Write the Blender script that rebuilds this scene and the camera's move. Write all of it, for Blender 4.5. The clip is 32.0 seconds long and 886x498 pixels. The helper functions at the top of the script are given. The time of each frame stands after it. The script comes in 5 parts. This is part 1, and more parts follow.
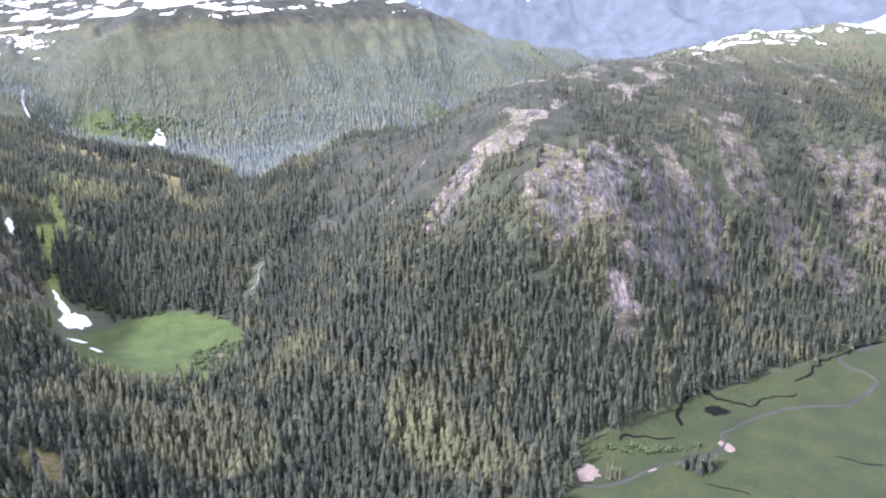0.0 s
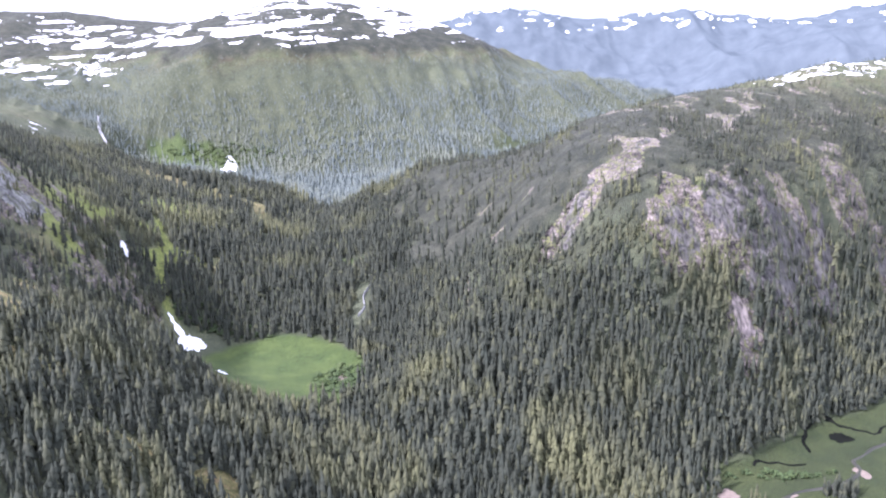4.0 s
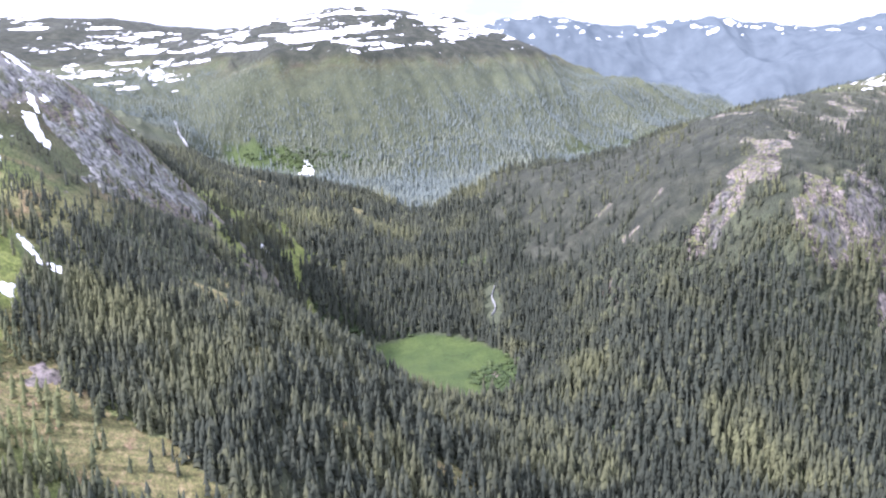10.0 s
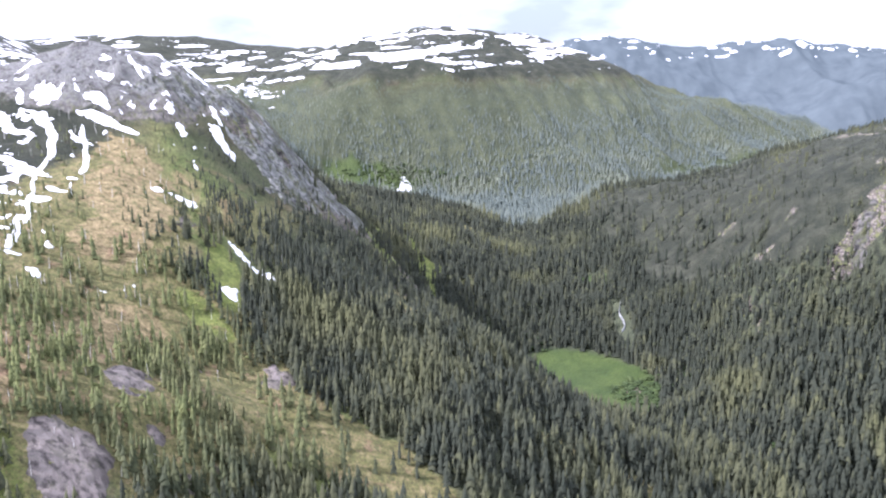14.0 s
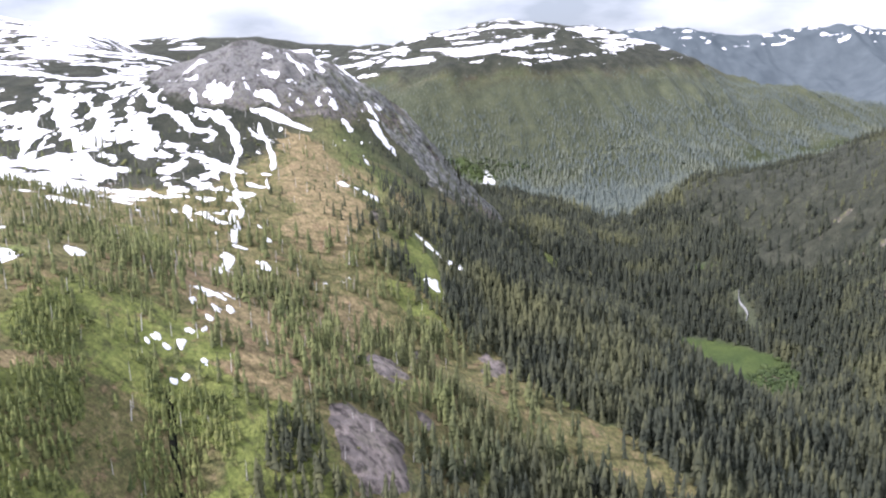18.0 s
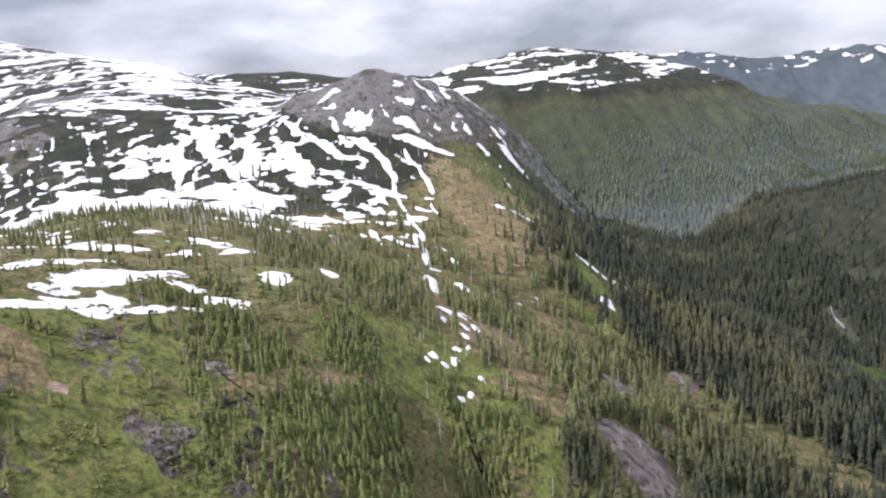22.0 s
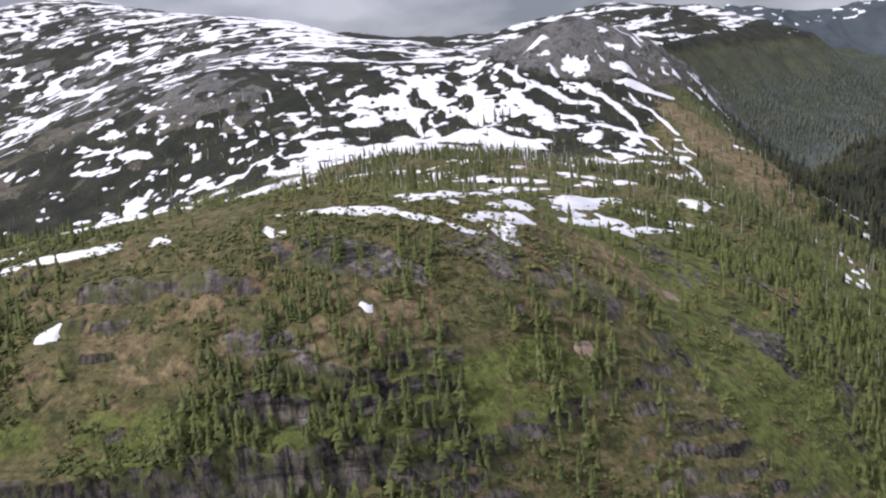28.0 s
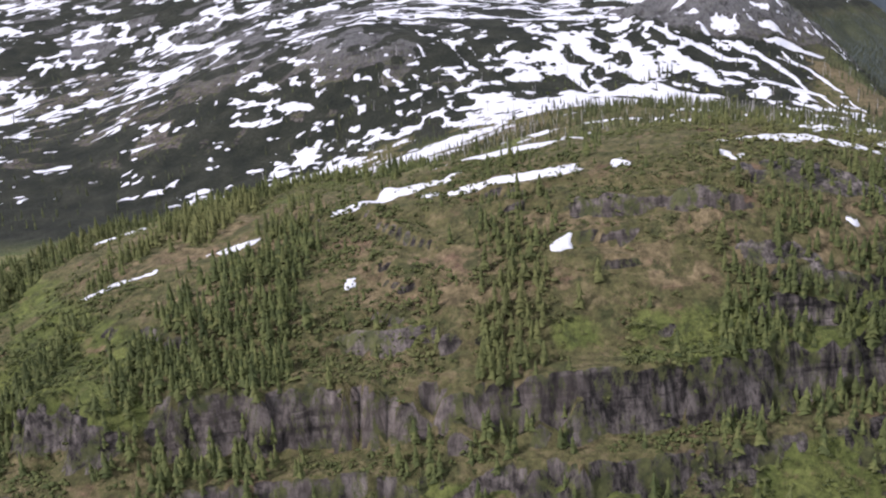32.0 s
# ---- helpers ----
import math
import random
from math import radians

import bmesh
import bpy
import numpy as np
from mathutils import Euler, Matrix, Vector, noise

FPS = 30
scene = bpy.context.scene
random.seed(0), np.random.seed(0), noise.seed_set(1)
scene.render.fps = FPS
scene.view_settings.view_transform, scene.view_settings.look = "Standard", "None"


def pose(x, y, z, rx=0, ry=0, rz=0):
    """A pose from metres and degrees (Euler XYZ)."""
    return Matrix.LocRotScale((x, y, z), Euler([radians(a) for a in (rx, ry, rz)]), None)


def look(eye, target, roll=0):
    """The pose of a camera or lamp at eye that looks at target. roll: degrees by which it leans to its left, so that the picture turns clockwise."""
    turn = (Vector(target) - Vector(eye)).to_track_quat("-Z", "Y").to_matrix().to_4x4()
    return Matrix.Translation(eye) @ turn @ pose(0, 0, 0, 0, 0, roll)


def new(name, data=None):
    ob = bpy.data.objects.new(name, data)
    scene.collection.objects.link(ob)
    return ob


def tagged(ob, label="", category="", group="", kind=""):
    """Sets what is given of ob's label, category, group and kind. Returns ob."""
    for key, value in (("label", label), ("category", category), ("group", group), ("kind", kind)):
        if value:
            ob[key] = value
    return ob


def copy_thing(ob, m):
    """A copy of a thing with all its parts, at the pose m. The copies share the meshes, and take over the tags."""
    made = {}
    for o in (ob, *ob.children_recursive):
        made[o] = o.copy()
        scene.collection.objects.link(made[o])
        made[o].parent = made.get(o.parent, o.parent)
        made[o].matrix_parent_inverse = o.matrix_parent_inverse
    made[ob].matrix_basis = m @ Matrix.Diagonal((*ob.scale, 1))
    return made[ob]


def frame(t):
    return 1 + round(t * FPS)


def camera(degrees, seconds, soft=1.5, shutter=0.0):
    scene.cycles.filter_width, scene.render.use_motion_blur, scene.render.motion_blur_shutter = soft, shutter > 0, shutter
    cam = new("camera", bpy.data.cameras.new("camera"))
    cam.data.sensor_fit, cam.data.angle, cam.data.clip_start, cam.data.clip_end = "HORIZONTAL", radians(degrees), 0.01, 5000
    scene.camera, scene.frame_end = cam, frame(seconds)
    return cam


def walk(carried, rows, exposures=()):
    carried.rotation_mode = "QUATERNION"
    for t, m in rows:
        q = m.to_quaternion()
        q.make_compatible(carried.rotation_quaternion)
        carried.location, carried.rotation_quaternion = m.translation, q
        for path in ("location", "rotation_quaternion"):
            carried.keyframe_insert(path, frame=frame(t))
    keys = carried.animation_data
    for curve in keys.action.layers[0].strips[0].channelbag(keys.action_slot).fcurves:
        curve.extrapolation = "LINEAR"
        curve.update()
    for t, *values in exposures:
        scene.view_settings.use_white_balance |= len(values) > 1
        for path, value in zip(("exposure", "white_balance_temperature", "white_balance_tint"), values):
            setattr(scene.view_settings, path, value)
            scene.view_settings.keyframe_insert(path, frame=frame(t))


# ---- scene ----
cam = camera(55.0, 32.0, soft=2.2)
PATH = [
    (0, (2.69, -4.07, 416.62), (0.44, 92.10, 389.32), -1.4),
    (0.5, (-16.37, -6.41, 416.55), (-18.17, 89.82, 389.39), -1.2),
    (1, (-35.40, -8.50, 416.48), (-37.00, 87.79, 389.52), -1.1),
    (1.5, (-54.40, -10.40, 416.40), (-56.30, 85.86, 389.40), -1),
    (2, (-73.36, -12.19, 416.32), (-75.16, 84.18, 389.66), -1.1),
    (2.5, (-92.30, -13.90, 416.23), (-94.70, 82.55, 389.93), -1.1),
    (3, (-111.21, -15.57, 416.14), (-113.21, 81.23, 391.14), -0.6),
    (3.5, (-130.08, -17.25, 416.05), (-132.78, 79.77, 391.96), -1),
    (5.5, (-205.27, -24.39, 415.66), (-207.47, 72.73, 391.95), -1.1),
    (6, (-223.99, -26.35, 415.56), (-225.89, 70.43, 390.46), -0.8),
    (6.5, (-242.68, -28.39, 415.45), (-244.23, 68.15, 389.45), -0.7),
    (7, (-261.33, -30.52, 415.35), (-262.98, 65.80, 388.49), -0.6),
    (7.5, (-279.95, -32.72, 415.24), (-280.00, 64.34, 391.15), 0.3),
    (8, (-298.54, -34.99, 415.13), (-297.59, 62.29, 391.98), 0),
    (8.5, (-317.10, -37.32, 415.02), (-316.10, 59.69, 390.77), -0.4),
    (9, (-335.62, -39.70, 414.91), (-335.47, 57.46, 391.26), -2.3),
    (9.5, (-354.12, -42.12, 414.80), (-354.72, 54.89, 390.54), -0.9),
    (10, (-372.59, -44.57, 414.68), (-373.09, 52.73, 391.63), -1),
    (10.5, (-391.03, -47.04, 414.57), (-391.63, 50.12, 390.92), -0.8),
    (11, (-409.44, -49.52, 414.46), (-410.44, 47.54, 390.40), -1.4),
    (11.5, (-427.83, -51.99, 414.34), (-429.83, 44.97, 389.94), -1.7),
    (12, (-446.20, -54.44, 414.23), (-448.15, 42.63, 390.28), -1.5),
    (12.5, (-464.54, -56.86, 414.11), (-467.85, 40.66, 392.21), -0.6),
    (13, (-482.87, -59.24, 413.99), (-486.78, 38.76, 394.49), -0.8),
    (13.5, (-501.19, -61.57, 413.88), (-505.59, 36.37, 394.17), -0.5),
    (14, (-519.50, -63.85, 413.76), (-523.94, 33.87, 392.97), -0.6),
    (14.5, (-537.79, -66.06, 413.64), (-542.74, 31.84, 393.84), -0.5),
    (16.5, (-610.97, -74.22, 413.16), (-616.93, 23.40, 392.31), -1.7),
    (17, (-629.29, -76.08, 413.04), (-635.64, 21.40, 391.63), -1.6),
    (17.5, (-647.62, -77.88, 412.92), (-654.12, 19.49, 391.06), -1.8),
    (18, (-665.96, -79.61, 412.79), (-673.21, 17.86, 391.65), -2),
    (18.5, (-684.34, -81.30, 412.67), (-691.64, 16.20, 391.67), -1.7),
    (19, (-702.73, -82.94, 412.55), (-709.88, 14.64, 391.90), -1.6),
    (19.5, (-721.17, -84.55, 412.42), (-728.87, 13.10, 392.27), -2.1),
    (20, (-739.63, -86.14, 412.29), (-747.68, 11.41, 391.80), -2.6),
    (20.5, (-758.14, -87.72, 412.17), (-766.04, 9.87, 391.82), -2.4),
    (21, (-776.69, -89.31, 412.04), (-782.79, 8.58, 392.54), -2.3),
    (21.5, (-795.28, -90.92, 411.91), (-802.33, 7.08, 393.31), -3.1),
    (22, (-813.93, -92.57, 411.79), (-820.78, 5.63, 394.19), -3.5),
    (22.5, (-832.63, -94.28, 411.66), (-839.43, 3.77, 393.25), -4),
    (23, (-851.38, -96.07, 411.53), (-857.92, 2.16, 393.98), -3.8),
    (23.5, (-870.18, -97.94, 411.39), (-877.08, 0.36, 394.39), -3.9),
    (24, (-889.04, -99.93, 411.26), (-897.19, -1.82, 393.71), -3.7),
    (24.5, (-907.96, -102.04, 411.13), (-915.16, -3.94, 393.13), -3.7),
    (26.5, (-984.17, -112.02, 410.59), (-989.47, -14.17, 390.69), -4.5),
    (27, (-1003.34, -114.96, 410.46), (-1008.94, -17.30, 389.70), -4.3),
    (27.5, (-1022.55, -118.09, 410.32), (-1028.80, -20.59, 389.02), -4.9),
    (28, (-1041.80, -121.41, 410.18), (-1048.70, -24.03, 388.53), -4.6),
    (28.5, (-1061.07, -124.92, 410.04), (-1068.41, -27.64, 388.09), -4.4),
    (29, (-1080.35, -128.61, 409.90), (-1091.05, -31.26, 389.70), -5),
    (29.5, (-1099.63, -132.47, 409.76), (-1109.43, -35.34, 388.11), -3),
    (30, (-1118.91, -136.49, 409.61), (-1125.71, -39.03, 388.26), -1),
    (30.5, (-1138.16, -140.62, 409.47), (-1143.81, -43.46, 386.52), -1.7),
    (31, (-1157.37, -144.86, 409.32), (-1165.42, -48.27, 384.71), -3.3),
    (31.5, (-1176.52, -149.14, 409.18), (-1183.67, -52.89, 383.03), -4),
    (32, (-1195.59, -153.44, 409.03), (-1202.79, -56.91, 383.93), -3.9),
]
walk(cam, [(t, look(eye, target, roll)) for t, eye, target, roll in PATH],
     exposures=[(0, 1.6, 5450, 37), (6, 1.55, 5480, 36), (9, 1.52, 5480, 34), (13, 1.25, 5520, 29), (17, .88, 5780, 26), (20, .52, 5900, 26), (24, -.1, 5950, 26), (28, -.45, 5900, 26), (32, -.5, 5800, 27)])

# ---- sky, sun and exposure ----
SUN_AZ, SUN_EL = radians(-120), radians(42)      # azimuth from +y towards +x
world = bpy.data.worlds.new("sky")
scene.world = world
world.use_nodes = True
wn, wl = world.node_tree.nodes, world.node_tree.links
wn.clear()
w_out = wn.new("ShaderNodeOutputWorld")
w_bg = wn.new("ShaderNodeBackground")
w_sky = wn.new("ShaderNodeTexSky")
w_sky.sky_type, w_sky.sun_disc = "NISHITA", False
w_sky.sun_elevation, w_sky.sun_rotation = SUN_EL, SUN_AZ
w_co = wn.new("ShaderNodeTexCoord")
w_map = wn.new("ShaderNodeMapping")
w_map.inputs["Scale"].default_value = (1.0, 1.0, 2.8)
w_noise = wn.new("ShaderNodeTexNoise")
w_noise.inputs["Scale"].default_value, w_noise.inputs["Detail"].default_value = 4.0, 6.0
w_ramp = wn.new("ShaderNodeValToRGB")
w_ramp.color_ramp.elements[0].position, w_ramp.color_ramp.elements[1].position = 0.37, 0.61
w_ramp.color_ramp.elements[0].color = (5.0, 5.5, 5.7, 1)
w_ramp.color_ramp.elements[1].color = (12.0, 12.2, 11.9, 1)
w_mix = wn.new("ShaderNodeMix")
w_mix.data_type = "RGBA"
w_mix.inputs["Factor"].default_value = 0.86
w_bg.inputs["Strength"].default_value = 0.095
wl.new(w_co.outputs["Generated"], w_map.inputs["Vector"])
wl.new(w_map.outputs["Vector"], w_noise.inputs["Vector"])
wl.new(w_noise.outputs["Fac"], w_ramp.inputs["Fac"])
wl.new(w_sky.outputs["Color"], w_mix.inputs["A"])
wl.new(w_ramp.outputs["Color"], w_mix.inputs["B"])
w_up = wn.new("ShaderNodeSeparateXYZ")
w_rise = wn.new("ShaderNodeValToRGB")            # an overcast sky is dimmer towards the horizon
w_rise.color_ramp.elements[0].position, w_rise.color_ramp.elements[1].position = 0.0, 0.7
w_rise.color_ramp.elements[0].color = (0.70, 0.72, 0.71, 1)
w_rise.color_ramp.elements[1].color = (1.4, 1.4, 1.4, 1)
w_dim = wn.new("ShaderNodeMix")
w_dim.data_type, w_dim.blend_type = "RGBA", "MULTIPLY"
w_dim.inputs["Factor"].default_value = 1.0
wl.new(w_co.outputs["Generated"], w_up.inputs[0])
wl.new(w_up.outputs[2], w_rise.inputs["Fac"])
wl.new(w_mix.outputs["Result"], w_dim.inputs["A"])
wl.new(w_rise.outputs["Color"], w_dim.inputs["B"])
wl.new(w_dim.outputs["Result"], w_bg.inputs["Color"])
wl.new(w_bg.outputs["Background"], w_out.inputs["Surface"])

sun_lamp = bpy.data.lights.new("sun", "SUN")
sun_lamp.energy, sun_lamp.angle, sun_lamp.color = 4.6, radians(4.0), (1.0, 0.95, 0.87)
sun = new("sun", sun_lamp)
sun.matrix_world = look((1000 * math.sin(SUN_AZ) * math.cos(SUN_EL), 1000 * math.cos(SUN_AZ) * math.cos(SUN_EL), 1000 * math.sin(SUN_EL)), (0, 0, 0))


# ---- materials ----
class Mat:
    """A node material that is put together step by step."""

    def __init__(self, name, rough=0.9, metal=0.0, spec=0.3):
        self.m = bpy.data.materials.new(name)
        self.m.use_nodes = True
        self.n, self.l = self.m.node_tree.nodes, self.m.node_tree.links
        self.b = self.n["Principled BSDF"]
        self.b.inputs["Roughness"].default_value = rough
        self.b.inputs["Metallic"].default_value = metal
        self.b.inputs["Specular IOR Level"].default_value = spec
        self.pos = self.n.new("ShaderNodeNewGeometry").outputs["Position"]

    def noise(self, size, detail=5.0, stretch=(1, 1, 1), rough=0.55, warp=0.0):
        mp = self.n.new("ShaderNodeMapping")
        mp.inputs["Scale"].default_value = stretch
        t = self.n.new("ShaderNodeTexNoise")
        t.inputs["Scale"].default_value = 1.0 / size
        t.inputs["Detail"].default_value = detail
        t.inputs["Roughness"].default_value = rough
        t.inputs["Distortion"].default_value = warp
        self.l.new(self.pos, mp.inputs["Vector"])
        self.l.new(mp.outputs["Vector"], t.inputs["Vector"])
        return t.outputs["Fac"]

    def ramp(self, fac, *stops):
        r = self.n.new("ShaderNodeValToRGB")
        e = r.color_ramp.elements
        while len(e) < len(stops):
            e.new(0.5)
        for k, (p, c) in zip(e, stops):
            k.position = p
            k.color = (c, c, c, 1) if isinstance(c, (int, float)) else (*c, 1)
        self.l.new(fac, r.inputs["Fac"])
        return r.outputs["Color"]

    def mix(self, fac, a, b, how="MIX"):
        x = self.n.new("ShaderNodeMix")
        x.data_type, x.blend_type = "RGBA", how
        for key, v in (("Factor", fac), ("A", a), ("B", b)):
            s = [i for i in x.inputs if i.name == key and (i.type == "RGBA" or key == "Factor")][0]
            if key == "Factor":
                s = x.inputs[0]
            if isinstance(v, (int, float)):
                s.default_value = v
            elif isinstance(v, tuple):
                s.default_value = (*v, 1)
            else:
                self.l.new(v, s)
        return [o for o in x.outputs if o.type == "RGBA"][0]

    def math(self, op, a, b):
        x = self.n.new("ShaderNodeMath")
        x.operation = op
        for s, v in zip(x.inputs, (a, b)):
            if isinstance(v, (int, float)):
                s.default_value = v
            else:
                self.l.new(v, s)
        return x.outputs[0]

    def attribute(self, name):
        a = self.n.new("ShaderNodeAttribute")
        a.attribute_name = name
        s = self.n.new("ShaderNodeSeparateColor")
        self.l.new(a.outputs["Color"], s.inputs["Color"])
        return s.outputs[0], s.outputs[1], s.outputs[2], a.outputs["Alpha"]

    def island(self):
        return self.n.new("ShaderNodeNewGeometry").outputs["Random Per Island"]

    def single(self):
        return self.n.new("ShaderNodeObjectInfo").outputs["Random"]

    def bump(self, fac, depth, strength=0.6):
        b = self.n.new("ShaderNodeBump")
        b.inputs["Strength"].default_value, b.inputs["Distance"].default_value = strength, depth
        self.l.new(fac, b.inputs["Height"])
        self.l.new(b.outputs["Normal"], self.b.inputs["Normal"])

    def done(self, colour):
        self.l.new(colour, self.b.inputs["Base Color"])
        return self.m


def rock_colour(m):
    """Grey granite with a violet tinge, joints, water streaks down the faces and lichen."""
    body = m.ramp(m.noise(24, 9, (1, 1, 0.5), 0.7), (0.28, (0.072, 0.063, 0.055)), (0.5, (0.200, 0.174, 0.152)), (0.72, (0.36, 0.315, 0.275)))
    streak = m.ramp(m.noise(3.5, 5, (1, 1, 0.09), 0.65), (0.38, 0.35), (0.6, 1.0))
    body = m.mix(1.0, body, streak, "MULTIPLY")
    layer = m.ramp(m.noise(9, 6, (0.12, 0.12, 1.0), 0.7), (0.40, 0.40), (0.50, 1.0))
    body = m.mix(1.0, body, layer, "MULTIPLY")
    column = m.ramp(m.noise(1.9, 4, (1, 1, 0.045), 0.6), (0.40, 0.28), (0.47, 0.85), (0.62, 1.25))
    body = m.mix(1.0, body, column, "MULTIPLY")
    crack = m.ramp(m.noise(5, 6, (0.07, 0.07, 1.0), 0.75), (0.40, 0.35), (0.46, 1.0))
    body = m.mix(1.0, body, crack, "MULTIPLY")
    grit = m.ramp(m.noise(1.5, 6, (1, 1, 0.45), 0.75), (0.36, 0.35), (0.5, 0.95), (0.68, 1.35))
    body = m.mix(1.0, body, grit, "MULTIPLY")
    pale = m.ramp(m.noise(70, 4), (0.5, 0.0), (0.72, 0.35))
    body = m.mix(pale, body, m.mix(1.0, (0.46, 0.38, 0.32), streak, "MULTIPLY"))
    split = m.n.new("ShaderNodeSeparateXYZ")
    m.l.new(m.pos, split.inputs[0])
    lichen = m.ramp(m.math("DIVIDE", split.outputs[2], 500.0), (0.70, 0.0), (0.80, 0.85))
    rift = m.ramp(m.noise(13, 8, (1, 1, 0.6), 0.78, 0.8), (0.42, 0.32), (0.50, 1.0))
    body = m.mix(lichen, body, m.mix(1.0, m.mix(1.0, (0.175, 0.174, 0.167), grit, "MULTIPLY"), rift, "MULTIPLY"))
    moss = m.ramp(m.noise(6, 8, (1, 1, 0.45), 0.75), (0.50, 0.0), (0.57, 0.95))
    green = m.ramp(m.noise(3, 5), (0.35, (0.055, 0.066, 0.024)), (0.65, (0.135, 0.142, 0.050)))
    return m.mix(m.math("MULTIPLY", moss, m.math("SUBTRACT", 1.0, lichen)), body, green)


def ground_material():
    m = Mat("ground_cover", 0.95)
    meadow, heath, rock, dwarf = m.attribute("zone")
    floor = m.ramp(m.noise(30, 6), (0.3, (0.046, 0.056, 0.032)), (0.7, (0.080, 0.090, 0.048)))
    big, fine = m.noise(70, 5, warp=0.6), m.noise(6, 6)
    green = m.ramp(fine, (0.3, (0.10, 0.13, 0.035)), (0.7, (0.19, 0.225, 0.07)))
    straw = m.ramp(fine, (0.3, (0.145, 0.150, 0.052)), (0.7, (0.27, 0.25, 0.10)))
    rust = m.ramp(fine, (0.3, (0.22, 0.15, 0.08)), (0.7, (0.40, 0.28, 0.16)))
    h = m.mix(m.ramp(big, (0.42, 0.0), (0.56, 1.0)), green, straw)
    h = m.mix(m.ramp(m.noise(45, 5, warp=0.8), (0.56, 0.0), (0.68, 0.85)), h, rust)
    lawn = m.mix(m.ramp(m.noise(45, 6), (0.35, 0.0), (0.7, 1.0)), (0.021, 0.031, 0.009), (0.040, 0.051, 0.014))
    lawn = m.mix(m.ramp(m.noise(4, 5), (0.3, 0.0), (0.8, 0.35)), lawn, (0.022, 0.040, 0.010))
    place = m.n.new("ShaderNodeSeparateXYZ")
    m.l.new(m.pos, place.inputs[0])
    upper = m.ramp(m.math("DIVIDE", m.math("SUBTRACT", -150.0, place.outputs[0]), 100.0), (0.0, 0.0), (1.0, 1.0))
    lush = m.mix(m.ramp(m.noise(5, 6, rough=0.7), (0.3, 0.0), (0.7, 0.45)), m.ramp(m.noise(32, 5), (0.3, (0.032, 0.056, 0.013)), (0.7, (0.078, 0.108, 0.025))), (0.028, 0.050, 0.013))
    lawn = m.mix(upper, lawn, lush)
    tan, grass, olive, _ = m.attribute("cover")
    brown = m.ramp(m.noise(5, 7, rough=0.7), (0.3, (0.105, 0.090, 0.042)), (0.5, (0.228, 0.180, 0.088)), (0.7, (0.38, 0.292, 0.160)))
    mossy = m.ramp(m.noise(7, 7, rough=0.7), (0.3, (0.078, 0.080, 0.030)), (0.5, (0.152, 0.142, 0.054)), (0.7, (0.27, 0.212, 0.110)))
    turf = m.ramp(m.noise(8, 6), (0.3, (0.100, 0.128, 0.029)), (0.7, (0.206, 0.231, 0.062)))
    c = m.mix(heath, floor, h)
    c = m.mix(dwarf, c, m.ramp(m.noise(24, 7), (0.3, (0.016, 0.020, 0.013)), (0.5, (0.030, 0.034, 0.021)), (0.75, (0.058, 0.060, 0.040))))
    c = m.mix(meadow, c, lawn)
    ragged = lambda f: m.ramp(m.math("SUBTRACT", m.math("MULTIPLY", f, 1.9), m.math("MULTIPLY", m.noise(6, 7, rough=0.75), 1.3)), (0.1, 0.0), (0.4, 1.0))
    c = m.mix(ragged(olive), c, mossy)
    c = m.mix(ragged(grass), c, turf)
    c = m.mix(ragged(tan), c, brown)
    russet = m.math("MULTIPLY", m.ramp(m.noise(17, 7, (1, 1, 1.6), 0.72), (0.55, 0.0), (0.66, 0.75)), olive)
    c = m.mix(russet, c, m.ramp(m.noise(3, 6), (0.3, (0.150, 0.092, 0.056)), (0.7, (0.330, 0.205, 0.135))))
    bush = m.math("MULTIPLY", m.ramp(m.noise(8, 7, (1, 1, 0.35), 0.72), (0.52, 0.0), (0.60, 0.8)), m.math("MAXIMUM", olive, grass))
    c = m.mix(bush, c, m.ramp(m.noise(2, 5), (0.3, (0.046, 0.058, 0.020)), (0.7, (0.100, 0.112, 0.038))))
    tuft = m.ramp(m.noise(2.4, 7, rough=0.75), (0.32, 0.36), (0.52, 0.95), (0.7, 1.4))
    c = m.mix(1.0, c, tuft, "MULTIPLY")
    edge = m.math("SUBTRACT", m.math("MULTIPLY", rock, 1.9), m.math("MULTIPLY", m.noise(9, 8, rough=0.8), 1.5))
    c = m.mix(m.ramp(edge, (0.12, 0.0), (0.32, 1.0)), c, rock_colour(m))
    m.bump(m.noise(3, 8, (1, 1, 0.6), 0.75), 2.2, 0.9)
    return m.done(c)


